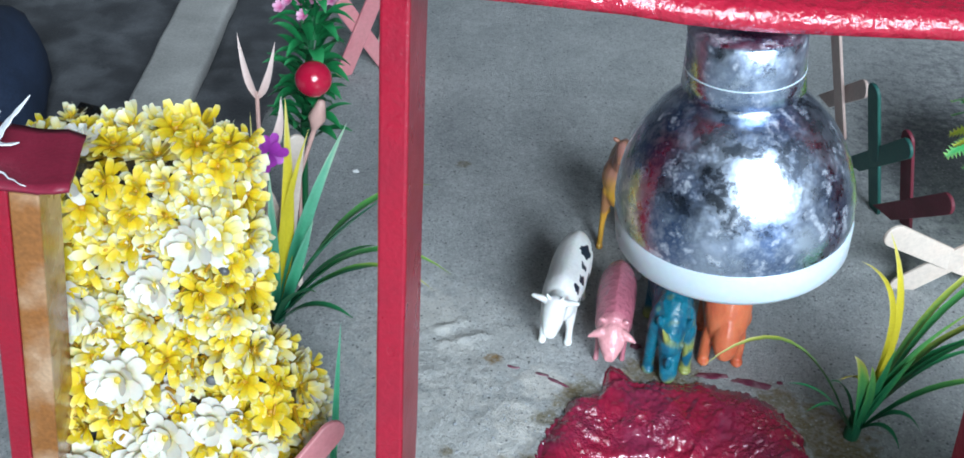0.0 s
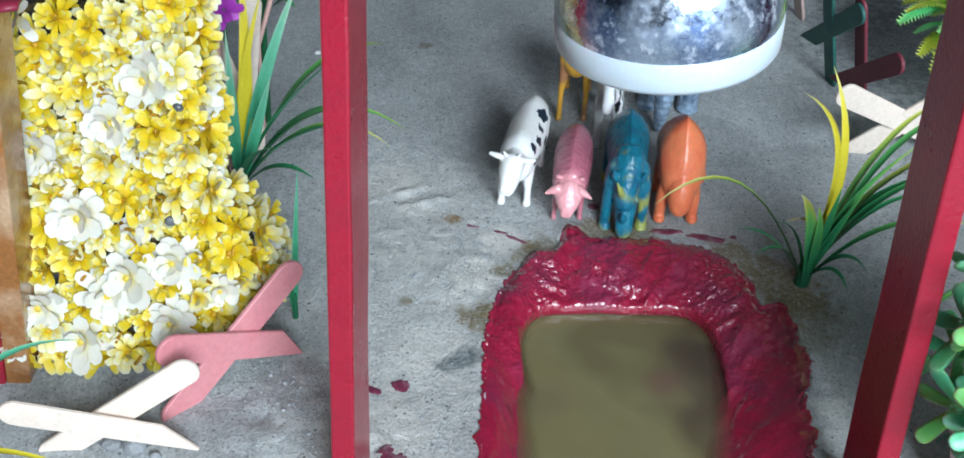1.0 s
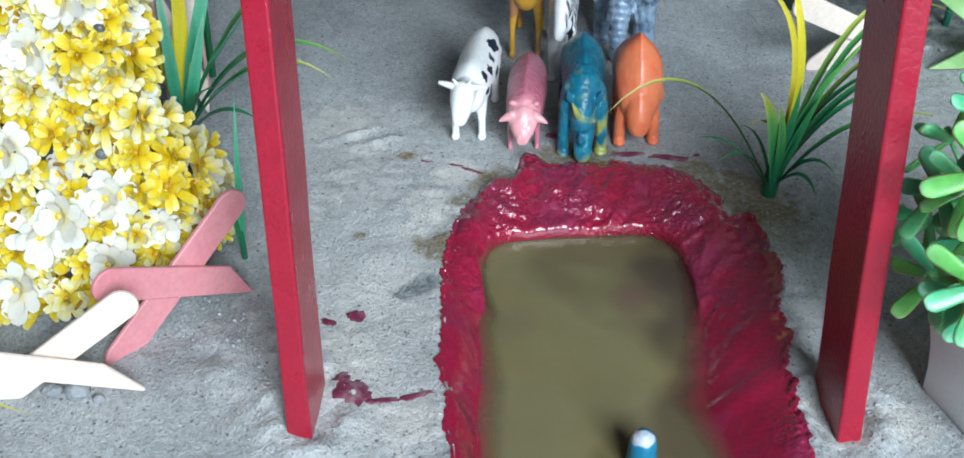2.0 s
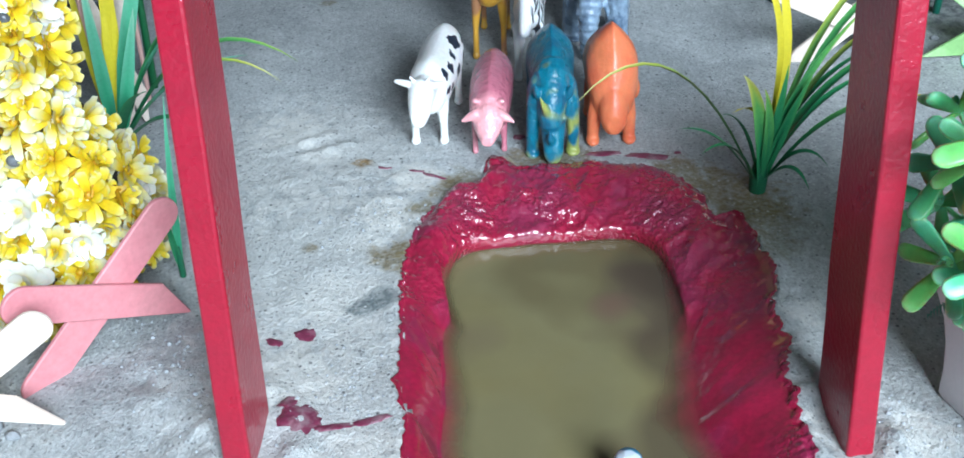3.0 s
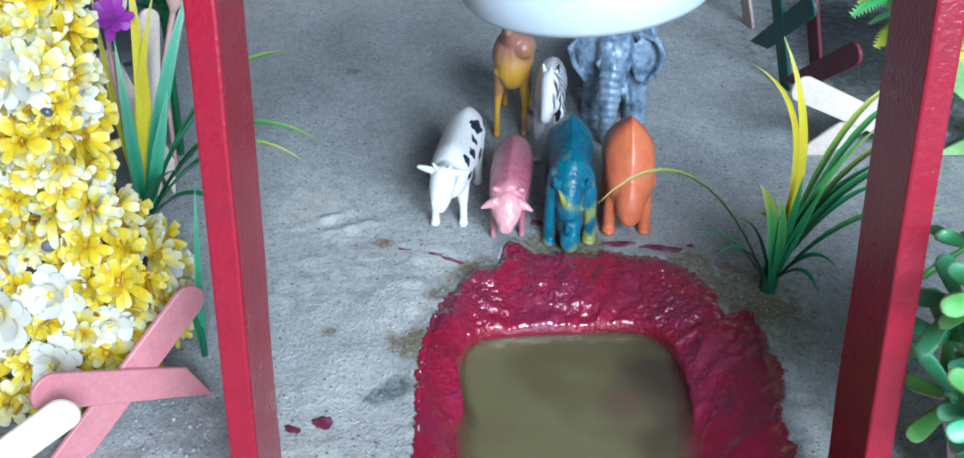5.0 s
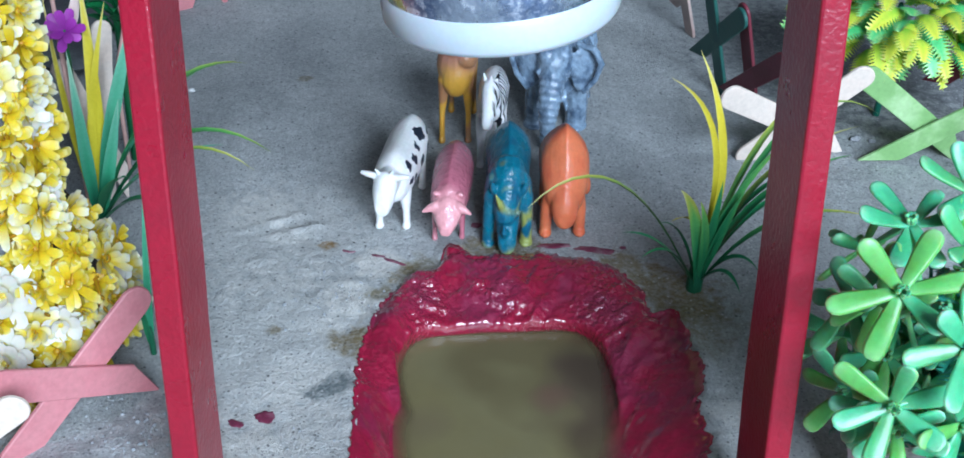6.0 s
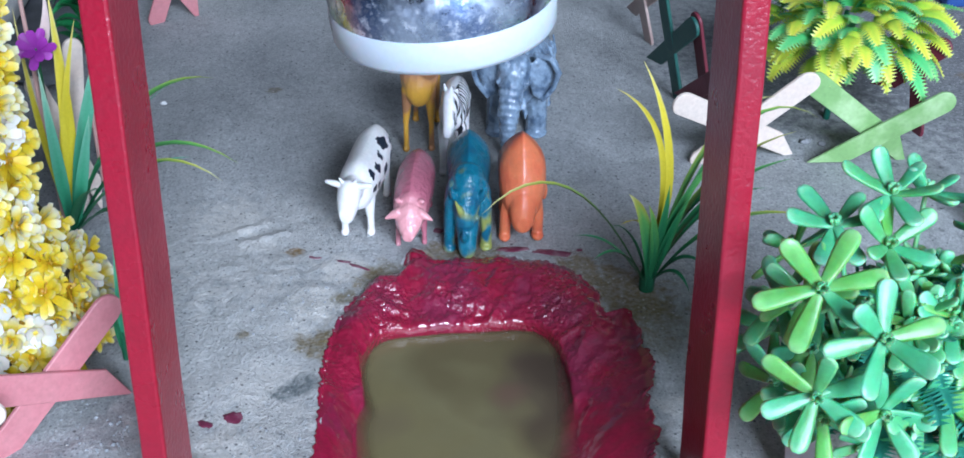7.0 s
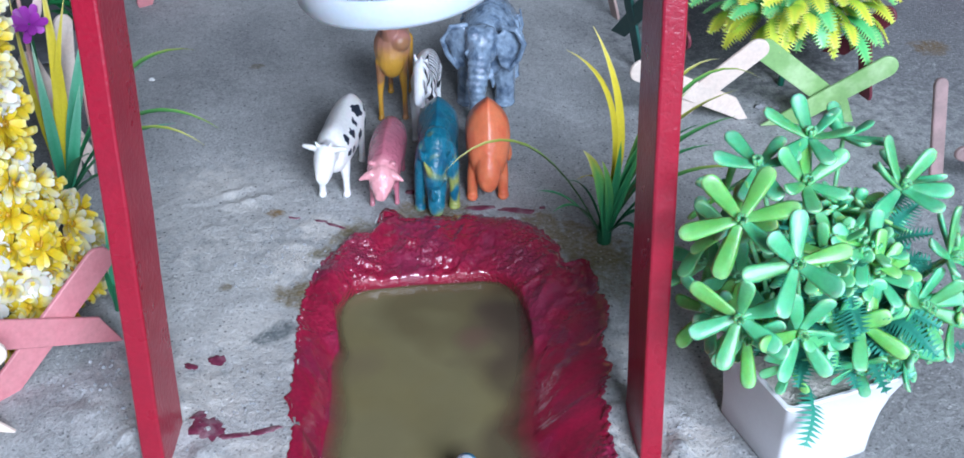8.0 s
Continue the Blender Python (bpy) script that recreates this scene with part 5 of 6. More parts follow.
def flower_bush():
    rnd = random.Random(11)
    at = Vector((-0.103, 0.38, 0))
    t = thing("flower_bush", at, "dense bush of yellow and white artificial flowers", "artificial flowers")
    kinds = [(PETAL_Y, "rosette"), (PETAL_Y, "star"), (PETAL_Y, "rosette"), (PETAL_P, "rosette"), (PETAL_P, "star"), (PETAL_P, "rosette"), (PETAL_W, "round"), (PETAL_W, "round"), (PETAL_W, "rosette")]
    kinds += kinds
    meshes = [flower_mesh("flower", m, rnd, k) for m, k in kinds]
    weights = [5.0, 4.5, 5.0, 4.5, 4.0, 4.5, 0.6, 0.6, 0.9] * 2
    def front(x, z):
        u = (x + 0.103) / 0.05
        return 0.330 + 0.30 * max(0, z - 0.01) + 0.018 * max(0, u) ** 2 * (1 - z / 0.2) + 0.030 * max(0, u) * max(0, 1 - z / 0.05) + 0.004 * math.sin(x * 90) * math.sin(z * 80)
    def edge(z):
        return -0.0625 - 0.017 * min(1, max(0, (z - 0.045) / 0.02)) - 0.12 * max(0, z - 0.10)
    put = []
    # big white blossoms that stand proud of the rest
    for x, z in ((-0.090, 0.046), (-0.114, 0.035), (-0.125, 0.014), (-0.091, 0.024), (-0.108, 0.097), (-0.094, 0.113), (-0.135, 0.087), (-0.139, 0.030), (-0.105, 0.042), (-0.120, 0.066)):
        p, n = Vector((x, front(x, z) - 0.004, z)), Vector((rnd.uniform(-0.3, 0.3), -1, rnd.uniform(0.2, 0.7))).normalized()
        put.append(p)
        ob = new("flower", rnd.choice(meshes[6:8] + meshes[15:17]))
        ob.parent = t
        ob.matrix_basis = Matrix.Translation(p - at) @ n.to_track_quat("Z", "Y").to_matrix().to_4x4() @ Matrix.Rotation(rnd.random() * 6.28, 4, "Z") @ Matrix.Scale(rnd.uniform(1.0, 1.2), 4)
    tries = 0
    while len(put) < 298 and tries < 60000:
        tries += 1
        z = rnd.uniform(0.006, 0.135)
        side = rnd.random()
        if side < 0.68:
            x = rnd.uniform(-0.152, edge(z))
            p, n = Vector((x, front(x, z), z)), Vector((rnd.uniform(-0.35, 0.35), -1, 0.45 + rnd.uniform(-0.3, 0.5)))
        elif side < 0.86:
            y = rnd.uniform(0, 0.022)
            p, n = Vector((edge(z), front(edge(z), z) + y, z)), Vector((1, -0.5, 0.4 + rnd.uniform(-0.3, 0.4)))
        else:
            x = rnd.uniform(-0.150, -0.082)
            p, n = Vector((x, 0.368 + rnd.uniform(0, 0.02), 0.136 + rnd.uniform(-0.006, 0.006))), Vector((rnd.uniform(-0.3, 0.3), rnd.uniform(-0.5, 0.2), 1))
        if any((p - q).length < 0.0084 for q in put):
            continue
        put.append(p)
        n.normalize()
        ob = new("flower", rnd.choices(meshes, weights)[0])
        ob.parent = t
        ob.matrix_basis = Matrix.Translation(p - at + n * rnd.uniform(-0.002, 0.003)) @ n.to_track_quat("Z", "Y").to_matrix().to_4x4() @ Matrix.Rotation(rnd.random() * 6.28, 4, "Z") @ Matrix.Scale(rnd.uniform(0.72, 1.04), 4)
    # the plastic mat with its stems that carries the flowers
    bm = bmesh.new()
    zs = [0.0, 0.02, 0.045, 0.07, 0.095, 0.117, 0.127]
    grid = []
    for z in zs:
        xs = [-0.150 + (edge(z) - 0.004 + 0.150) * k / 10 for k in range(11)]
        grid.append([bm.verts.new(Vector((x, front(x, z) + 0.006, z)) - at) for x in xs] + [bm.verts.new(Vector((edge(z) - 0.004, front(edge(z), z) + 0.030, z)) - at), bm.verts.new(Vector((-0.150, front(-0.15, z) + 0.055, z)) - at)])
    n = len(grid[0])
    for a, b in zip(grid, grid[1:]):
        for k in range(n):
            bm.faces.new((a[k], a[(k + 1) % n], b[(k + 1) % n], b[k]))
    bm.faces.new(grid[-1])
    # near-black base: the shade in the gaps between blossoms is in the colour
    part("mat", bm, surf("flower_mat", (0.045, 0.045, 0.05), 0.7, var=0.5, scale=150, bump=0.8, depth=0.002, second=(0.20, 0.13, 0.015)), t, "yellow-brown plastic mat darkened by shade put into its colour")
    bm = bmesh.new()
    for k in range(170):
        z = rnd.uniform(0.006, 0.120)
        x = rnd.uniform(-0.150, edge(z))
        p = Vector((x, front(x, z) + 0.004, z)) - at
        d = Vector((rnd.uniform(-1, 1), -0.9, rnd.uniform(-0.6, 1))).normalized()
        tube(bm, [p, p + d * rnd.uniform(0.006, 0.013)], [0.0009, 0.0006], 5)
    part("stem", bm, PETAL_Y, t, "thin yellow plastic stems")
    # loose petals and buds that fill the gaps between the blossoms
    for mat, count in ((PETAL_Y, 420), (PETAL_P, 240)):
        bm = bmesh.new()
        for k in range(count):
            z = rnd.uniform(0.004, 0.128)
            x = rnd.uniform(-0.150, edge(z) + 0.003)
            p = Vector((x, front(x, z) + rnd.uniform(-0.001, 0.005), z)) - at
            n0 = len(bm.verts)
            petal(bm, rnd.uniform(0.0065, 0.0105), rnd.uniform(0.0030, 0.0042), rnd.uniform(0.1, 0.9), rnd.uniform(-0.6, 0.3), rnd.uniform(0, 6.283))
            bm.verts.ensure_lookup_table()
            q = Vector((rnd.uniform(-0.4, 0.4), -1, rnd.uniform(0.1, 0.9))).normalized().to_track_quat("Z", "Y").to_matrix().to_4x4()
            for v in bm.verts[n0:]:
                v.co = p + q @ v.co
        tagged(part("filler_petals", bm, mat, t, "small yellow petals between the blossoms"), kind="stuff")
    for x, z, r in ((-0.1455, 0.085, 0.0042), (-0.0905, 0.060, 0.0022), (-0.118, 0.066, 0.0024), (-0.084, 0.104, 0.0022)):
        bm = bmesh.new()
        egg(bm, Vector((x, front(x, z) - 0.0035, z)) - at, (r, r * 0.7, r), u=10, v=7)
        part("pebble", bm, M_SHEET, t, "dark rounded bit of grit")


flower_bush()


# ---- the neighbouring red post with its card ----
def side_post():
    t = thing("side_post", (-0.1524, 0.3215, 0), "red painted wooden post with a dark red card on top", "post")
    m = pose(0, 0, 0, 0, 6.6, 0)
    bm = bmesh.new()
    box(bm, (-0.0085, -0.001, -0.01), (-0.0014, 0.018, 0.1555), m, bevel=0.0007)
    part("post", bm, M_RED, t, smooth=False)
    bm = bmesh.new()
    box(bm, (-0.0013, -0.0005, -0.01), (0.0076, 0.018, 0.1550), m, bevel=0.0006)
    part("batten", bm, M_WOOD, t, "brown varnished batten", smooth=False)
    bm = bmesh.new()
    n = 9
    g = [[bm.verts.new((-0.006 + 0.042 * i / n + (0.006 * -j / n), -0.004 + 0.034 * j / n, 0.1572 + 0.0010 * math.sin(i * 0.7) + 0.0006 * noise.noise(Vector((i, j, 0)) * 0.6) - (0.0025 if i == n else 0) * j / n)) for i in range(n + 1)] for j in range(n + 1)]
    for a, b in zip(g, g[1:]):
        for k in range(n):
            bm.faces.new((a[k], a[k + 1], b[k + 1], b[k]))
    ob = part("card", bm, M_DARKRED, t, "dark red wrapped card")
    ob.modifiers.new("thick", "SOLIDIFY").thickness = -0.0014


side_post()


def plastic_film():
    """A torn strip of clear film beside the card; its glints are put in as whitish colour."""
    o = Vector((-0.1440, 0.3350, 0.1590))
    t = thing("plastic_film", o, "torn crumpled strip of clear plastic film on the red card", "plastic film")
    m = surf("film_glint_white", (0.72, 0.76, 0.80), 0.18, var=0.2, bump=0.3, tone=((0.0, (0.62, 0.68, 0.74)), (1.0, (0.78, 0.80, 0.82))))
    for pts, w in ((((0, 0, 0), (0.004, 0.002, 0.007), (0.0125, 0.004, 0.0175)), 0.0022), (((-0.002, 0, 0), (0.001, 0.001, 0.006), (0.0035, 0.002, 0.0130)), 0.0016), (((-0.006, -0.003, 0.0005), (0.000, -0.002, 0.0022), (0.008, 0.000, 0.0035)), 0.0030), (((-0.004, -0.006, 0.0004), (0.006, -0.012, 0.0008), (0.016, -0.019, 0.0006)), 0.0006)):
        bm = bmesh.new()
        blade(bm, pts, w, fold=0.35, seg=10, side=Vector((0.8, -0.5, 0.2)))
        for v in bm.verts:
            v.co += Vector((noise.noise(v.co * 500), noise.noise(v.co * 500 + Vector((3, 0, 0))), noise.noise(v.co * 500 + Vector((0, 5, 0))))) * 0.0006
        ob = part("strip", bm, m, t)
        ob.modifiers.new("thick", "SOLIDIFY").thickness = 0.0003


plastic_film()


# ---- back left: black sheet, pale strip, dark bag ----
def back_left():
    rnd = random.Random(3)
    bm = bmesh.new()
    nx, ny = 46, 34
    g = [[bm.verts.new((-0.62 + 0.50 * i / nx + 0.03 * noise.noise(Vector((j * 0.2, 0, 1))) + 0.05 * j / ny, 0.60 + 0.55 * j / ny + 0.012 * noise.noise(Vector((i * 0.3, 2, 0))), 0.003 + 0.004 * (1 + noise.noise(Vector((i * 0.25, j * 0.25, 4)))) + 0.002 * noise.noise(Vector((i * 0.9, j * 0.9, 8))))) for i in range(nx + 1)] for j in range(ny + 1)]
    for a, b in zip(g, g[1:]):
        for k in range(nx):
            bm.faces.new((a[k], a[k + 1], b[k + 1], b[k]))
    ob = part("plastic_sheet", bm, M_SHEET)
    ob.modifiers.new("thick", "SOLIDIFY").thickness = 0.001
    tagged(ob, "crumpled black plastic sheet lying on the floor", "plastic sheet")
    bm = bmesh.new()
    box(bm, (-0.017, -0.06, 0.0), (0.017, 0.34, 0.012), bevel=0.003)
    bmesh.ops.subdivide_edges(bm, edges=[e for e in bm.edges if e.calc_length() > 0.2], cuts=16)
    for v in bm.verts:
        v.co += Vector((noise.noise(v.co * 40), 0, noise.noise(v.co * 40 + Vector((5, 0, 0))))) * 0.0016
    ob = part("plaster_strip", bm, M_PALEGREY)
    ob.matrix_basis = pose(-0.183, 0.632, 0.008, 0, 0, 1)
    tagged(ob, "pale grey strip lying across black plastic", "strip")
    bm = bmesh.new()
    bmesh.ops.create_icosphere(bm, subdivisions=4, radius=1)
    for v in bm.verts:
        p = v.co.copy()
        v.co = Vector((p.x * 0.045, p.y * 0.09, max(-0.001, p.z * 0.075))) * (1 + 0.16 * noise.noise(p * 2.2) + 0.05 * noise.noise(p * 6))
    ob = part("cloth_bag", bm, M_DARK)
    ob.location = (-0.290, 0.585, 0.008)
    tagged(ob, "dark navy cloth bundle on the floor", "bag")


back_left()


# ---- potted succulent ----
SUCC = surf("succulent_plastic", (0.06, 0.36, 0.12), 0.40, var=0.18, scale=80, fine=500, bump=0.2, coat=0.15, sss=0.8, tone=((0.0, (0.16, 0.48, 0.23)), (0.35, (0.075, 0.36, 0.125)), (0.8, (0.10, 0.44, 0.19)), (1.0, (0.22, 0.56, 0.31))))
SUCC_T = surf("bluish_succulent_plastic", (0.06, 0.36, 0.2), 0.40, var=0.18, scale=80, fine=500, bump=0.2, coat=0.15, sss=0.8, tone=((0.0, (0.16, 0.52, 0.30)), (0.35, (0.055, 0.38, 0.17)), (0.8, (0.09, 0.47, 0.24)), (1.0, (0.25, 0.60, 0.38))))
SUCC_Y = surf("fresh_green_succulent_plastic", (0.1, 0.4, 0.1), 0.40, var=0.18, scale=80, fine=500, bump=0.2, coat=0.15, sss=0.8, tone=((0.0, (0.18, 0.50, 0.18)), (0.35, (0.10, 0.38, 0.075)), (0.8, (0.14, 0.46, 0.12)), (1.0, (0.27, 0.58, 0.24))))
DEEP = surf("deep_green_plastic", (0.01, 0.12, 0.08), 0.35, var=0.3, bump=0.25, tone=((0.0, (0.010, 0.135, 0.090)), (0.5, (0.022, 0.24, 0.165)), (1.0, (0.07, 0.38, 0.29))))
SOIL = surf("pale_gravel_foam", (0.50, 0.47, 0.43), 0.9, var=0.3, scale=200, bump=0.6, depth=0.002)


def fleshy(name, length, width, thick, mat, curl):
    """A solid spoon-shaped leaf along x."""
    bm = bmesh.new()
    tone = bm.verts.layers.float.new("tone")
    rings = []
    prof = ((0.0, 0.46), (0.15, 0.56), (0.35, 0.74), (0.55, 0.90), (0.75, 1.0), (0.87, 0.98), (0.95, 0.78), (1.0, 0.38))
    for s, w in prof:
        z = curl * length * s * s
        r = []
        for k in range(8):
            a = 2 * math.pi * k / 8
            v = bm.verts.new((length * s, width / 2 * w * math.cos(a), z + thick / 2 * (0.45 + 0.55 * w) * math.sin(a) - 0.12 * width * w * (1 - abs(math.cos(a)))))
            v[tone] = s
            r.append(v)
        rings.append(r)
    for a, b in zip(rings, rings[1:]):
        for k in range(8):
            bm.faces.new((a[k], b[k], b[(k + 1) % 8], a[(k + 1) % 8]))
    bm.faces.new(rings[0])
    bm.faces.new(rings[-1][::-1])
    bmesh.ops.recalc_face_normals(bm, faces=bm.faces)
    me = bpy.data.meshes.new(name)
    bm.to_mesh(me)
    bm.free()
    me.shade_smooth()
    me.materials.append(mat)
    return me


def frond(bm, base, tip, width, teeth, side, t0, t1, droop=0.0, web=0.12):
    """A feathered leaf: a folded lamina along a midrib, its edges cut into pointed teeth that lean to the tip."""
    tone = bm.verts.layers.float.get("tone") or bm.verts.layers.float.new("tone")
    base, tip = Vector(base), Vector(tip)
    d = tip - base
    sd = (side - d * (side.dot(d) / d.length_squared)).normalized()
    up = sd.cross(d).normalized()
    if up.z < 0:
        up, sd = -up, -sd
    adv = d / teeth
    def at(s):
        return base + d * s + up * (0.16 * d.length * math.sin(s * math.pi)) - Vector((0, 0, droop * s * s))
    def wid(s):
        return width / 2 * math.sin((0.10 + 0.86 * s) * math.pi) ** 0.6
    def vert(p, s):
        v = bm.verts.new(p)
        v[tone] = min(1, t0 + (t1 - t0) * s)
        return v
    rib = [vert(at(k / teeth), 0.55 * k / teeth) for k in range(teeth + 1)]
    for sg in (-1, 1):
        lam, peak = [], []
        for k in range(teeth + 1):
            s = k / teeth
            w = wid(s)
            lam.append(vert(at(s) + sd * sg * w * web + adv * 0.5 - up * 0.12 * w * web, 0.15 + 0.6 * s))
            peak.append(vert(at(s) + sd * sg * w + adv * 1.5 - up * 0.20 * w, 0.50 + 0.5 * s))
        for k in range(teeth):
            f = (rib[k], lam[k], lam[k + 1], rib[k + 1])
            bm.faces.new(f if sg < 0 else f[::-1])
            m = vert(lam[k].co.lerp(lam[k + 1].co, 0.80), 0.15 + 0.6 * k / teeth)
            f = (lam[k], peak[k], m)
            bm.faces.new(f if sg < 0 else f[::-1])
    end = vert(at(1) + adv * 1.3, 1)
    bm.faces.new((rib[-1], lam[-1], end))


def potted_succulent():
    rnd = random.Random(5)
    c = Vector((0.2085, 0.2655, 0))
    t = thing("potted_plant", c, "green artificial succulent in a square white tapered pot", "potted plant", rz=16)
    H, top, low, wall = 0.0400, 0.0252, 0.0193, 0.0016
    bm = bmesh.new()
    loops = []
    for hw, z in ((low * 0.96, 0.0), (low, 0.0015), (low + 0.0002, H * 0.25), (low + 0.0011, H * 0.5), (low + 0.0026, H * 0.72), (top - 0.0012, H * 0.9), (top, H - 0.0006), (top - 0.0004, H), (top - wall, H), (top - wall - 0.0004, H - 0.004), (0.0002, H - 0.0042)):
        r = min(0.0022, hw * 0.5)
        ring = []
        for cx, cy, a0 in ((1, 1, 0), (-1, 1, 90), (-1, -1, 180), (1, -1, 270)):
            for q in range(4):
                a = radians(a0 + 30 * q)
                ring.append(bm.verts.new((cx * (hw - r) + r * math.cos(a), cy * (hw - r) + r * math.sin(a), z)))
        loops.append(ring)
    for a, b in zip(loops, loops[1:]):
        for k in range(16):
            bm.faces.new((a[k], a[(k + 1) % 16], b[(k + 1) % 16], b[k]))
    bm.faces.new(loops[0][::-1])
    pot = part("pot", bm, M_WHITE, t, "square white plastic pot")
    pot.data.set_sharp_from_angle(angle=radians(40))
    bm = bmesh.new()
    n = 18
    g = [[bm.verts.new((-0.0231 + 0.0462 * i / n, -0.0231 + 0.0462 * j / n, H - 0.0025 + 0.0010 * noise.noise(Vector((i * 0.9, j * 0.9, 3))))) for i in range(n + 1)] for j in range(n + 1)]
    for a, b in zip(g, g[1:]):
        for k in range(n):
            bm.faces.new((a[k], a[k + 1], b[k + 1], b[k]))
    part("filling", bm, SOIL, t, "pale gravelly filling")
    inv = t.matrix_basis.inverted()
    meshes = [fleshy("leaf", l, w, 0.0021, m, cu) for l, w, m, cu in ((0.0174, 0.0059, SUCC, 0.10), (0.0166, 0.0060, SUCC_T, 0.02), (0.0180, 0.0058, SUCC_Y, -0.08), (0.0158, 0.0061, SUCC_T, 0.16))]
    spots = [  # place, tilt of the rosette's face, spin, size
        ((0.1716, 0.2511, 0.1053), (-0.25, -0.85, 0.65), 15, 1.05), ((0.1860, 0.2380, 0.0970), (-0.05, -0.85, 0.65), 15, 1.05),
        ((0.1710, 0.2390, 0.0770), (-0.25, -0.90, 0.45), 25, 1.0), ((0.1911, 0.2375, 0.0705), (0.0, -0.95, 0.35), 55, 1.0),
        ((0.2130, 0.2420, 0.0690), (0.15, -0.95, 0.45), 15, 0.95), ((0.2330, 0.2470, 0.0720), (0.5, -0.8, 0.45), 40, 0.95),
        ((0.2330, 0.2740, 0.0990), (0.35, -0.45, 0.85), 20, 1.0), ((0.2040, 0.2860, 0.1130), (-0.1, -0.2, 1.0), 5, 0.95),
        ((0.1860, 0.2810, 0.1060), (-0.35, -0.2, 0.95), 45, 0.95), ((0.1990, 0.2720, 0.1040), (0.0, -0.6, 0.85), 25, 0.9),
        ((0.2560, 0.2720, 0.0720), (0.8, -0.35, 0.6), 10, 0.95), ((0.1640, 0.2740, 0.0850), (-0.85, -0.2, 0.55), 30, 0.95),
        ((0.2200, 0.2960, 0.1070), (0.1, 0.2, 1.0), 60, 0.9), ((0.2450, 0.2950, 0.0900), (0.6, 0.3, 0.8), 0, 0.9),
        ((0.1620, 0.2620, 0.0620), (-0.9, -0.4, 0.25), 20, 0.9), ((0.1830, 0.3000, 0.0850), (-0.5, 0.6, 0.7), 15, 0.9),
        ((0.2500, 0.2520, 0.0600), (0.75, -0.7, 0.3), 25, 0.9), ((0.2300, 0.2990, 0.0700), (0.4, 0.8, 0.4), 10, 0.85)]
    spots += [((0.1760, 0.2420, 0.0660), (-0.3, -0.9, 0.4), 40, 0.85), ((0.2040, 0.2400, 0.0690), (0.05, -0.9, 0.5), 10, 0.9), ((0.2360, 0.2470, 0.0700), (0.35, -0.85, 0.45), 30, 0.9), ((0.2480, 0.2600, 0.0800), (0.6, -0.6, 0.6), 15, 0.95), ((0.1760, 0.2530, 0.0620), (-0.6, -0.6, 0.6), 10, 0.85), ((0.1740, 0.2650, 0.0920), (-0.6, -0.4, 0.8), 50, 0.9), ((0.1780, 0.2600, 0.0760), (-0.6, -0.6, 0.7), 35, 0.85), ((0.1720, 0.2780, 0.0700), (-0.7, -0.3, 0.7), 20, 0.9)]
    for k in range(84):
        a = rnd.uniform(0, 6.283)
        e = rnd.uniform(-0.05, 1.3)
        q = Vector((math.cos(a) * math.cos(e), math.sin(a) * math.cos(e), math.sin(e)))
        if q.x > 0.1 and q.y < 0.3 and q.z > 0.3:
            continue
        spots.append(((c.x + 0.006 + 0.031 * q.x, c.y + 0.028 * q.y, 0.050 + 0.044 * q.z), tuple(q), rnd.uniform(0, 60), rnd.uniform(0.55, 0.8)))
    for (p, nrm, spin, size) in spots:
        p, nrm = Vector((max(p[0], 0.1700), p[1], p[2])), Vector(nrm).normalized()
        root = Vector((c.x + (p.x - c.x) * 0.25, c.y + (p.y - c.y) * 0.25, H - 0.003))
        bm = bmesh.new()
        tone = bm.verts.layers.float.new("tone")
        mid = root.lerp(p, 0.6) + Vector((0, 0, 0.004))
        tube(bm, [inv @ root, inv @ mid, inv @ p], [0.0010, 0.0009, 0.0008], 6)
        q = nrm.to_track_quat("Z", "Y").to_matrix().to_4x4()
        for k in range(7):
            a = k * 2.4
            s = p + q.to_3x3() @ Vector((0.0013 * math.cos(a), 0.0013 * math.sin(a), 0.002))
            tube(bm, [inv @ p, inv @ s, inv @ (s + nrm * 0.0014)], [0.0007, 0.0005, 0.0008], 5)
        for v in bm.verts:
            v[tone] = 0.9
        ros = part("rosette", bm, SUCC, t)
        tint = rnd.choice(((4, 0.6, 1.5, 0.6), (1, 3, 0.3, 3), (2.0, 0.8, 2.5, 0.8)))
        for k in range(6):
            ob = new("leaf", rnd.choices(meshes, tint)[0])
            ob.parent = ros
            lift = rnd.uniform(-35, 12)
            ob.matrix_basis = inv @ Matrix.Translation(p) @ q @ Matrix.Rotation(radians(spin + 60 * k + rnd.uniform(-10, 10)), 4, "Z") @ Matrix.Rotation(radians(lift), 4, "Y") @ Matrix.Rotation(radians(rnd.uniform(-20, 20)), 4, "X") @ Matrix.Scale(size * rnd.uniform(0.9, 1.08), 4)
    # dark feathery filling between the rosettes
    for k in range(150):
        a = rnd.uniform(0, 6.283)
        e = rnd.uniform(0.15, 1.2)
        r = rnd.uniform(0.004, 0.016)
        base = Vector((c.x + 0.004 + r * math.cos(a), c.y + r * math.sin(a), rnd.uniform(0.046, 0.078)))
        l = rnd.uniform(0.020, 0.030)
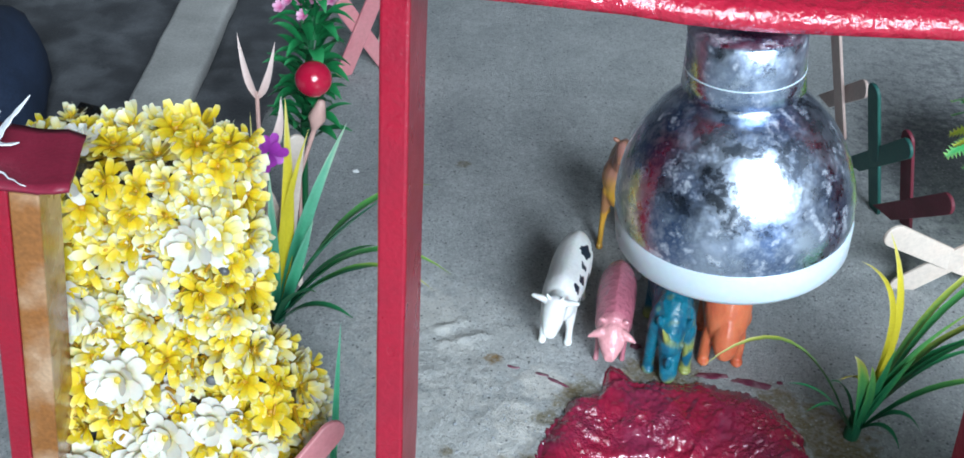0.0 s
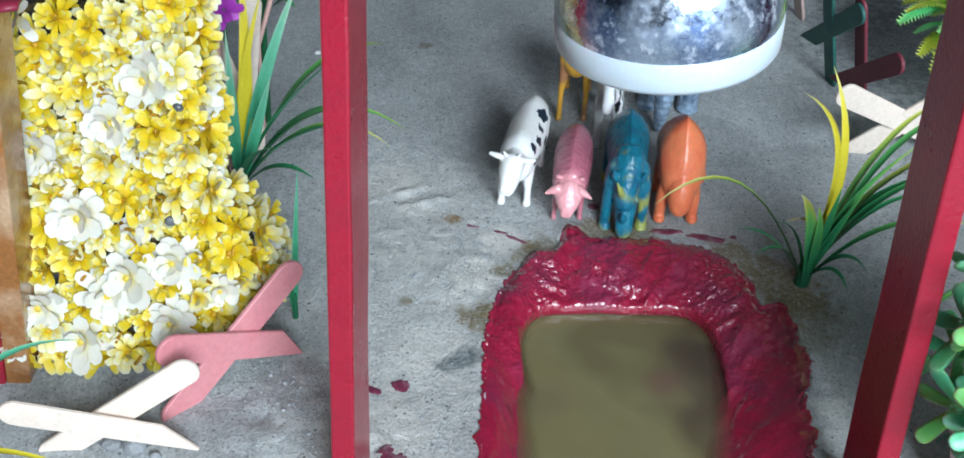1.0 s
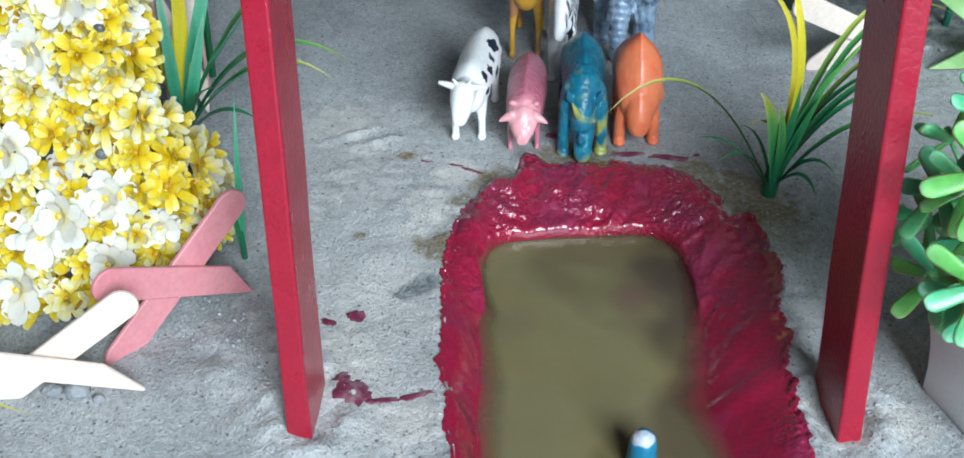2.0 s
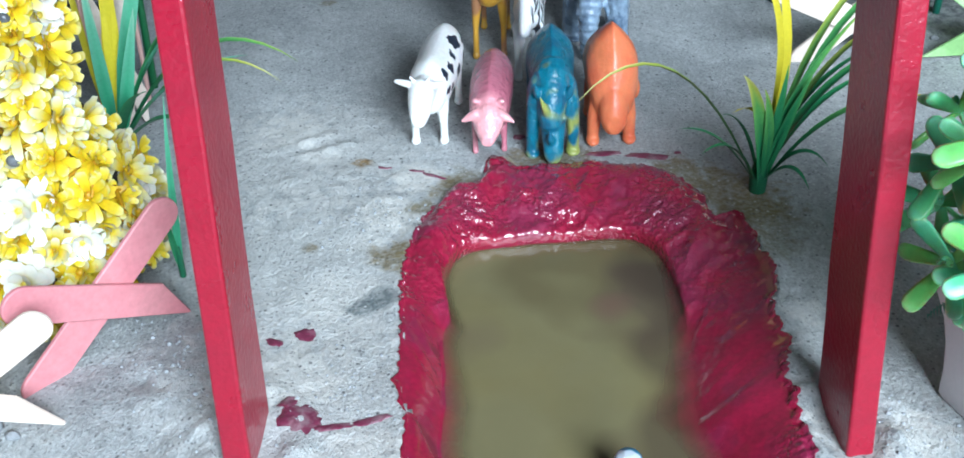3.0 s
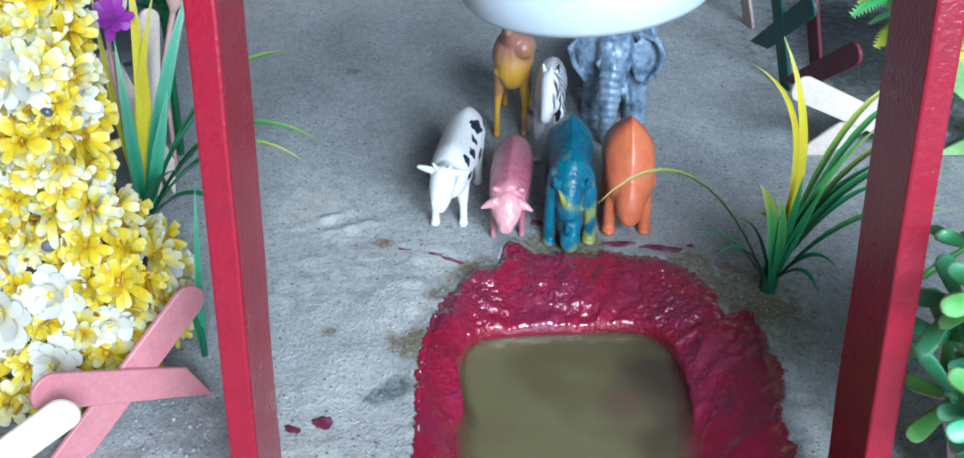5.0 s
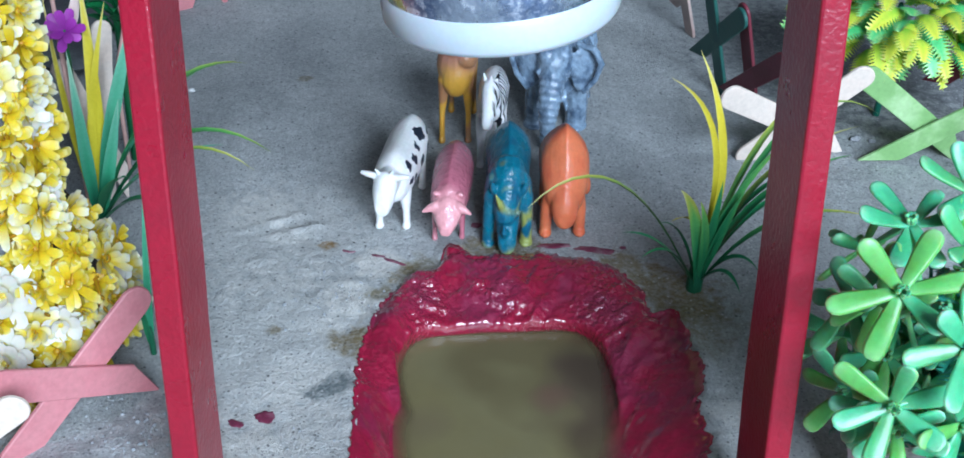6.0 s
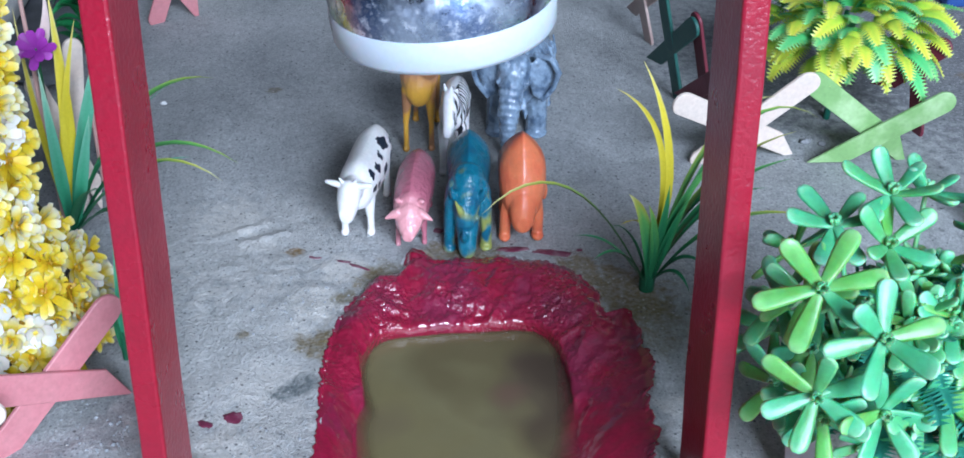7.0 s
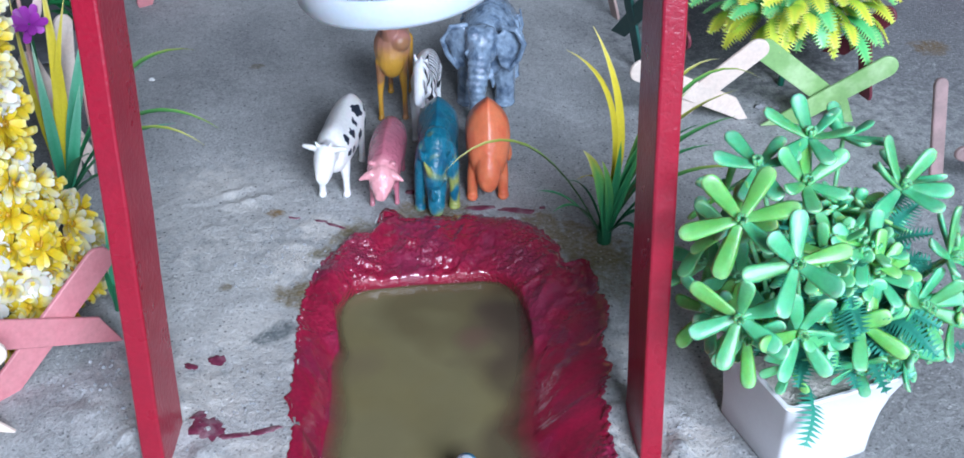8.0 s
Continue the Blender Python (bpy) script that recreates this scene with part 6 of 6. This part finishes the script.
        tip = base + Vector((math.cos(a) * math.cos(e), math.sin(a) * math.cos(e), math.sin(e))) * l
        bm = bmesh.new()
        frond(bm, inv @ base, inv @ tip, rnd.uniform(0.009, 0.014), 20, Vector((-math.sin(a), math.cos(a), 0.2)), 0.0, rnd.uniform(0.5, 1.0), droop=0.006, web=0.2)
        part("sprig", bm, DEEP, t, "deep green feathery sprig")
    for b0, b1, w in (((0.2010, 0.2440, 0.0425), (0.1965, 0.2290, 0.0300), 0.0130), ((0.1830, 0.2700, 0.0420), (0.1730, 0.2720, 0.0360), 0.011), ((0.2380, 0.2560, 0.0440), (0.2640, 0.2520, 0.0440), 0.007)):
        bm = bmesh.new()
        frond(bm, inv @ Vector(b0), inv @ Vector(b1), w, 12, Vector((1, 0.3, 0.1)), 0.2, 0.9)
        part("sprig", bm, DEEP, t, "deep green feathery sprig")
    bm = bmesh.new()
    for k in range(26):
        a, e = rnd.uniform(0, 6.283), rnd.uniform(0.5, 1.4)
        p0 = Vector((rnd.uniform(-0.01, 0.01), rnd.uniform(-0.01, 0.01), H - 0.003))
        p2 = p0 + Vector((math.cos(a) * math.cos(e), math.sin(a) * math.cos(e), math.sin(e))) * rnd.uniform(0.03, 0.055)
        tube(bm, [p0, (p0 + p2) / 2 + Vector((0, 0, 0.006)), p2], [0.0010, 0.0008, 0.0006], 5)
    tl = bm.verts.layers.float.new("tone")
    for v in bm.verts:
        v[tl] = 0.9
    part("stem", bm, DEEP, t, "bluish green plastic stems")


potted_succulent()

# ---- yellow-green feather bush ----
FERN_Y = surf("yellow_green_fern", (0.4, 0.5, 0.05), 0.42, var=0.14, bump=0.1, sss=0.3, tone=((0.0, (0.10, 0.44, 0.07)), (0.3, (0.38, 0.58, 0.05)), (0.6, (0.66, 0.70, 0.07)), (1.0, (0.76, 0.78, 0.30))))
FERN_G = surf("bright_green_fern", (0.1, 0.4, 0.1), 0.42, var=0.14, bump=0.1, sss=0.3, tone=((0.0, (0.03, 0.36, 0.10)), (0.5, (0.11, 0.54, 0.18)), (1.0, (0.50, 0.72, 0.26))))


def feather_bush():
    rnd = random.Random(8)
    c = Vector((0.292, 0.542, 0))
    t = thing("feather_bush", c, "yellow-green artificial bush of broad feathery leaves", "artificial plant")
    bm = bmesh.new()
    tl = bm.verts.layers.float.new("tone")
    tube(bm, [(0, 0, -0.002), (0.001, 0, 0.03), (0, 0, 0.062)], [0.0020, 0.0016, 0.0014], 8)
    part("stem", bm, DEEP, t)
    for k in range(230):
        a, e = rnd.uniform(-3.3, 0.16) if rnd.random() < 0.7 else rnd.uniform(0, 3.14), math.asin(rnd.uniform(-0.45, 1.0))
        q = rnd.choice((0.014, 0.024, 0.031, 0.036))
        base = Vector((q * math.cos(a) * math.cos(e), q * math.sin(a) * math.cos(e), 0.058 + q * 0.8 * math.sin(e)))
        l = rnd.uniform(0.017, 0.026)
        d = Vector((math.cos(a) * math.cos(e), math.sin(a) * math.cos(e), math.sin(e))) + Vector((rnd.uniform(-0.5, 0.5), rnd.uniform(-0.5, 0.5), rnd.uniform(-0.7, 0.2)))
        d.normalize()
        bm = bmesh.new()
        side = Vector((-math.sin(a), math.cos(a), rnd.uniform(-0.5, 0.5)))
        frond(bm, base, base + d * l, rnd.uniform(0.010, 0.0135), 15, side, 0.0, 1.0, droop=rnd.uniform(0.000, 0.006), web=0.42)
        part("leaf", bm, FERN_Y if rnd.random() < 0.6 else FERN_G, t)


feather_bush()

# ---- sprays behind the flower bush ----
LEAF = surf("green_leaf_plastic", (0.01, 0.2, 0.06), 0.40, var=0.2, bump=0.25, tone=((0.0, (0.005, 0.09, 0.03)), (0.6, (0.012, 0.20, 0.06)), (1.0, (0.05, 0.33, 0.12))))
BERRY = surf("red_berry", (0.50, 0.010, 0.045), 0.18, var=0.06, coat=0.6)
PINKF = surf("pink_blossom", (0.62, 0.22, 0.40), 0.5, var=0.12, tone=((0.0, (0.45, 0.04, 0.18)), (1.0, (0.72, 0.42, 0.58))))
PURPLE = surf("purple_petals", (0.33, 0.03, 0.36), 0.5, var=0.15, tone=((0.0, (0.20, 0.015, 0.22)), (1.0, (0.40, 0.05, 0.42))))
BLUSH = surf("blush_plastic", (0.72, 0.52, 0.46), 0.45, var=0.08, tone=((0.0, (0.62, 0.38, 0.33)), (1.0, (0.76, 0.62, 0.57))))


def berry_spray():
    rnd = random.Random(21)
    c = Vector((-0.084, 0.510, 0))
    t = thing("berry_spray", c, "artificial spray of green leaves with a red berry and pink blossoms", "artificial plant")
    bm = bmesh.new()
    bm.verts.layers.float.new("tone")
    tube(bm, [(0, 0, -0.002), (0.002, 0, 0.07), (0.010, 0.01, 0.145)], [0.0018, 0.0016, 0.0010], 8)
    part("stem", bm, LEAF, t)
    for k in range(92):
        z = 0.064 + 0.082 * k / 91
        a = k * 2.4 + rnd.uniform(-0.4, 0.4)
        l = rnd.uniform(0.013, 0.022) * (1 - 0.25 * k / 91)
        b0 = Vector((0.002 + 0.008 * (z - 0.05) / 0.09 + 0.004 * math.cos(a), 0.004 * math.sin(a), z))
        b1 = b0 + Vector((math.cos(a) * l, math.sin(a) * l * 0.8, rnd.uniform(-0.006, 0.014)))
        bm = bmesh.new()
        blade(bm, (b0, (b0 + b1) / 2 + Vector((0, 0, 0.003)), b1), rnd.uniform(0.0045, 0.0072), fold=0.22, seg=6, wide_at=0.35, t0=rnd.uniform(0, 0.3), t1=rnd.uniform(0.5, 1))
        part("leaf", bm, LEAF, t)
    bm = bmesh.new()
    egg(bm, Vector((-0.0735, 0.4920, 0.1040)) - c, (0.0082, 0.0082, 0.0080), u=24, v=16)
    part("berry", bm, BERRY, t, "glossy red ball berry")
    for k in range(34):
        p = Vector((rnd.uniform(-0.006, 0.026), rnd.uniform(-0.014, 0.010), rnd.uniform(0.130, 0.152)))
        bm = bmesh.new()
        for q in range(6):
            petal(bm, 0.0034, 0.0022, 0.4, 0.2, q * 1.047)
        n = Vector((rnd.uniform(-0.5, 0.5), -0.8, 0.8)).normalized()
        bmesh.ops.transform(bm, matrix=Matrix.Translation(p) @ n.to_track_quat("Z", "Y").to_matrix().to_4x4(), verts=bm.verts)
        part("blossom", bm, PINKF, t, "tiny pink blossom")


berry_spray()


def purple_flower():
    rnd = random.Random(2)
    t = thing("purple_flower", (-0.088, 0.452, 0), "purple artificial flower on a thin stem", "artificial flower")
    bm = bmesh.new()
    bm.verts.layers.float.new("tone")
    tube(bm, [(0, 0, -0.001), (0, -0.004, 0.05), (0.003, -0.010, 0.096)], [0.0009, 0.0008, 0.0007], 6)
    part("stem", bm, LEAF, t)
    for k in range(11):
        bm = bmesh.new()
        petal(bm, rnd.uniform(0.0070, 0.0095), 0.0038, 0.25 + 0.5 * (k % 2), rnd.uniform(-0.4, 0.3), k * 0.571, cup=0.3)
        n = Vector((0.1, -0.8, 0.6)).normalized()
        bmesh.ops.transform(bm, matrix=Matrix.Translation((0.003, -0.010, 0.096)) @ n.to_track_quat("Z", "Y").to_matrix().to_4x4(), verts=bm.verts)
        part("petal", bm, PURPLE, t)


purple_flower()


def blush_sprig():
    o = Vector((-0.0915, 0.452, 0))
    t = thing("blush_sprig", o, "pale pink plastic sprig with pointed forked leaves", "artificial plant")
    bm = bmesh.new()
    tl = bm.verts.layers.float.new("tone")
    tube(bm, [(0, 0, -0.001), (0.0005, -0.001, 0.06), (0.0020, -0.002, 0.119)], [0.0012, 0.0011, 0.0009], 7)
    part("stem", bm, BLUSH, t)
    for b0, m, b1, w in (((0.002, -0.002, 0.117), (-0.0012, -0.003, 0.128), (-0.0040, -0.002, 0.1450), 0.0032), ((0.002, -0.002, 0.117), (0.0068, -0.003, 0.126), (0.0105, -0.002, 0.1420), 0.0032), ((0.0005, -0.001, 0.092), (0.009, -0.003, 0.100), (0.0115, -0.002, 0.1180), 0.0050)):
        bm = bmesh.new()
        blade(bm, (b0, m, b1), w, fold=0.3, seg=8, side=Vector((1, 0, 0.2)), t0=0.3, t1=1.0, wide_at=0.3)
        part("leaf", bm, BLUSH, t)


blush_sprig()


def white_bud():
    t = thing("white_bud", (-0.084, 0.497, 0), "whitish plastic bud on a slender stem", "artificial flower")
    bm = bmesh.new()
    tl = bm.verts.layers.float.new("tone")
    tube(bm, [(0, 0, -0.001), (0.001, 0, 0.05), (0.009, 0, 0.076)], [0.0010, 0.0012, 0.0014], 7)
    part("stem", bm, BLUSH, t)
    bm = bmesh.new()
    bm.verts.layers.float.new("tone")
    tube(bm, [(0.009, 0, 0.076), (0.0105, 0, 0.082), (0.0125, 0, 0.089)], [0.0016, 0.0042, 0.0022], 10)
    part("bud", bm, BLUSH, t)


white_bud()
cross("cream", "cream painted craft sticks standing behind the grassy plant", (-0.0900, 0.472, -0.002), (-0.0780, 0.470, 0.0880), (-0.0790, 0.478, -0.002), (-0.1000, 0.472, 0.0700), width=0.0085)


# ---- far right: boxes on the floor ----
def far_box():
    t = thing("storage_box", (0.474, 0.729, 0), "red box with a blue base standing on the floor", "box")
    bm = bmesh.new()
    box(bm, (-0.05, -0.04, 0.0), (0.05, 0.04, 0.012), bevel=0.002)
    part("base", bm, surf("blue_plastic", (0.03, 0.09, 0.30), 0.4), t, "blue plastic base")
    bm = bmesh.new()
    box(bm, (-0.047, -0.037, 0.0121), (0.047, 0.037, 0.06), bevel=0.004)
    part("body", bm, M_RED, t, "red body", smooth=False)


far_box()


# ---- loose stones ----
def stone(at, size, seed, material, label):
    bm = bmesh.new()
    bmesh.ops.create_icosphere(bm, subdivisions=3, radius=1)
    for v in bm.verts:
        p = v.co.copy()
        v.co = Vector((p.x * size, p.y * size * 0.75, p.z * size * 0.6)) * (1 + 0.30 * noise.noise(p * 1.4 + Vector((seed, 0, 0))) + 0.12 * noise.noise(p * 4 + Vector((0, seed, 0))))
    ob = part("stone", bm, material)
    ob.location = (*at, height(*at) + size * 0.38)
    tagged(ob, label, "stone", "loose stones on the cement")


M_STONE = surf("grey_stone", (0.24, 0.25, 0.26), 0.8, var=0.35, scale=200, fine=900, bump=0.8, depth=0.001)
M_CHIP = surf("white_chip", (0.66, 0.67, 0.66), 0.7, var=0.15, scale=300, bump=0.5)
for i, (at, size) in enumerate([((-0.0985, 0.2905), 0.0044), ((-0.1070, 0.2915), 0.0034), ((-0.0905, 0.2870), 0.0022), ((0.2720, 0.5160), 0.0026), ((0.2800, 0.5140), 0.0019)]):
    stone(at, size, i * 3.1 + 1, M_STONE, "rough grey cement stone lying loose on the floor")
for i, (at, size) in enumerate([((-0.0670, 0.5800), 0.0018)]):
    stone(at, size, i * 2.3 + 7, M_CHIP, "small pale chip of plaster lying on the floor")


# ---- crumbs of cement round the posts and the pond ----
def crumbs():
    rnd = random.Random(31)
    bm = bmesh.new()
    spots = [(-0.020, 0.285, 0.026, 130), (0.012, 0.395, 0.018, 60), (0.012, 0.300, 0.012, 50), (0.165, 0.262, 0.018, 90), (-0.050, 0.320, 0.018, 80), (0.150, 0.360, 0.020, 10)]
    for x, y, r, n in spots:
        for k in range(n):
            px, py = rnd.gauss(x, r * 0.6), rnd.gauss(y, r * 0.6)
            d = Vector((px, py)) - PC
            if d.length < rim_out(math.atan2(d.y, d.x)) * 1.02:
                continue
            s = rnd.uniform(0.0002, 0.0007) * (1.6 if rnd.random() < 0.06 else 1)
            bmesh.ops.create_icosphere(bm, subdivisions=1, radius=s, matrix=pose(px, py, height(px, py) + s * 0.2, rnd.uniform(0, 360), rnd.uniform(0, 360), 0) @ Matrix.Diagonal((1, rnd.uniform(0.6, 1), rnd.uniform(0.5, 0.9), 1)))
    tagged(part("cement_crumbs", bm, surf("pale_cement_crumbs", (0.31, 0.33, 0.345), 0.85, var=0.4, bump=0.5), smooth=False), "pale crumbs of cement scattered on the floor", "rubble", kind="stuff")


crumbs()
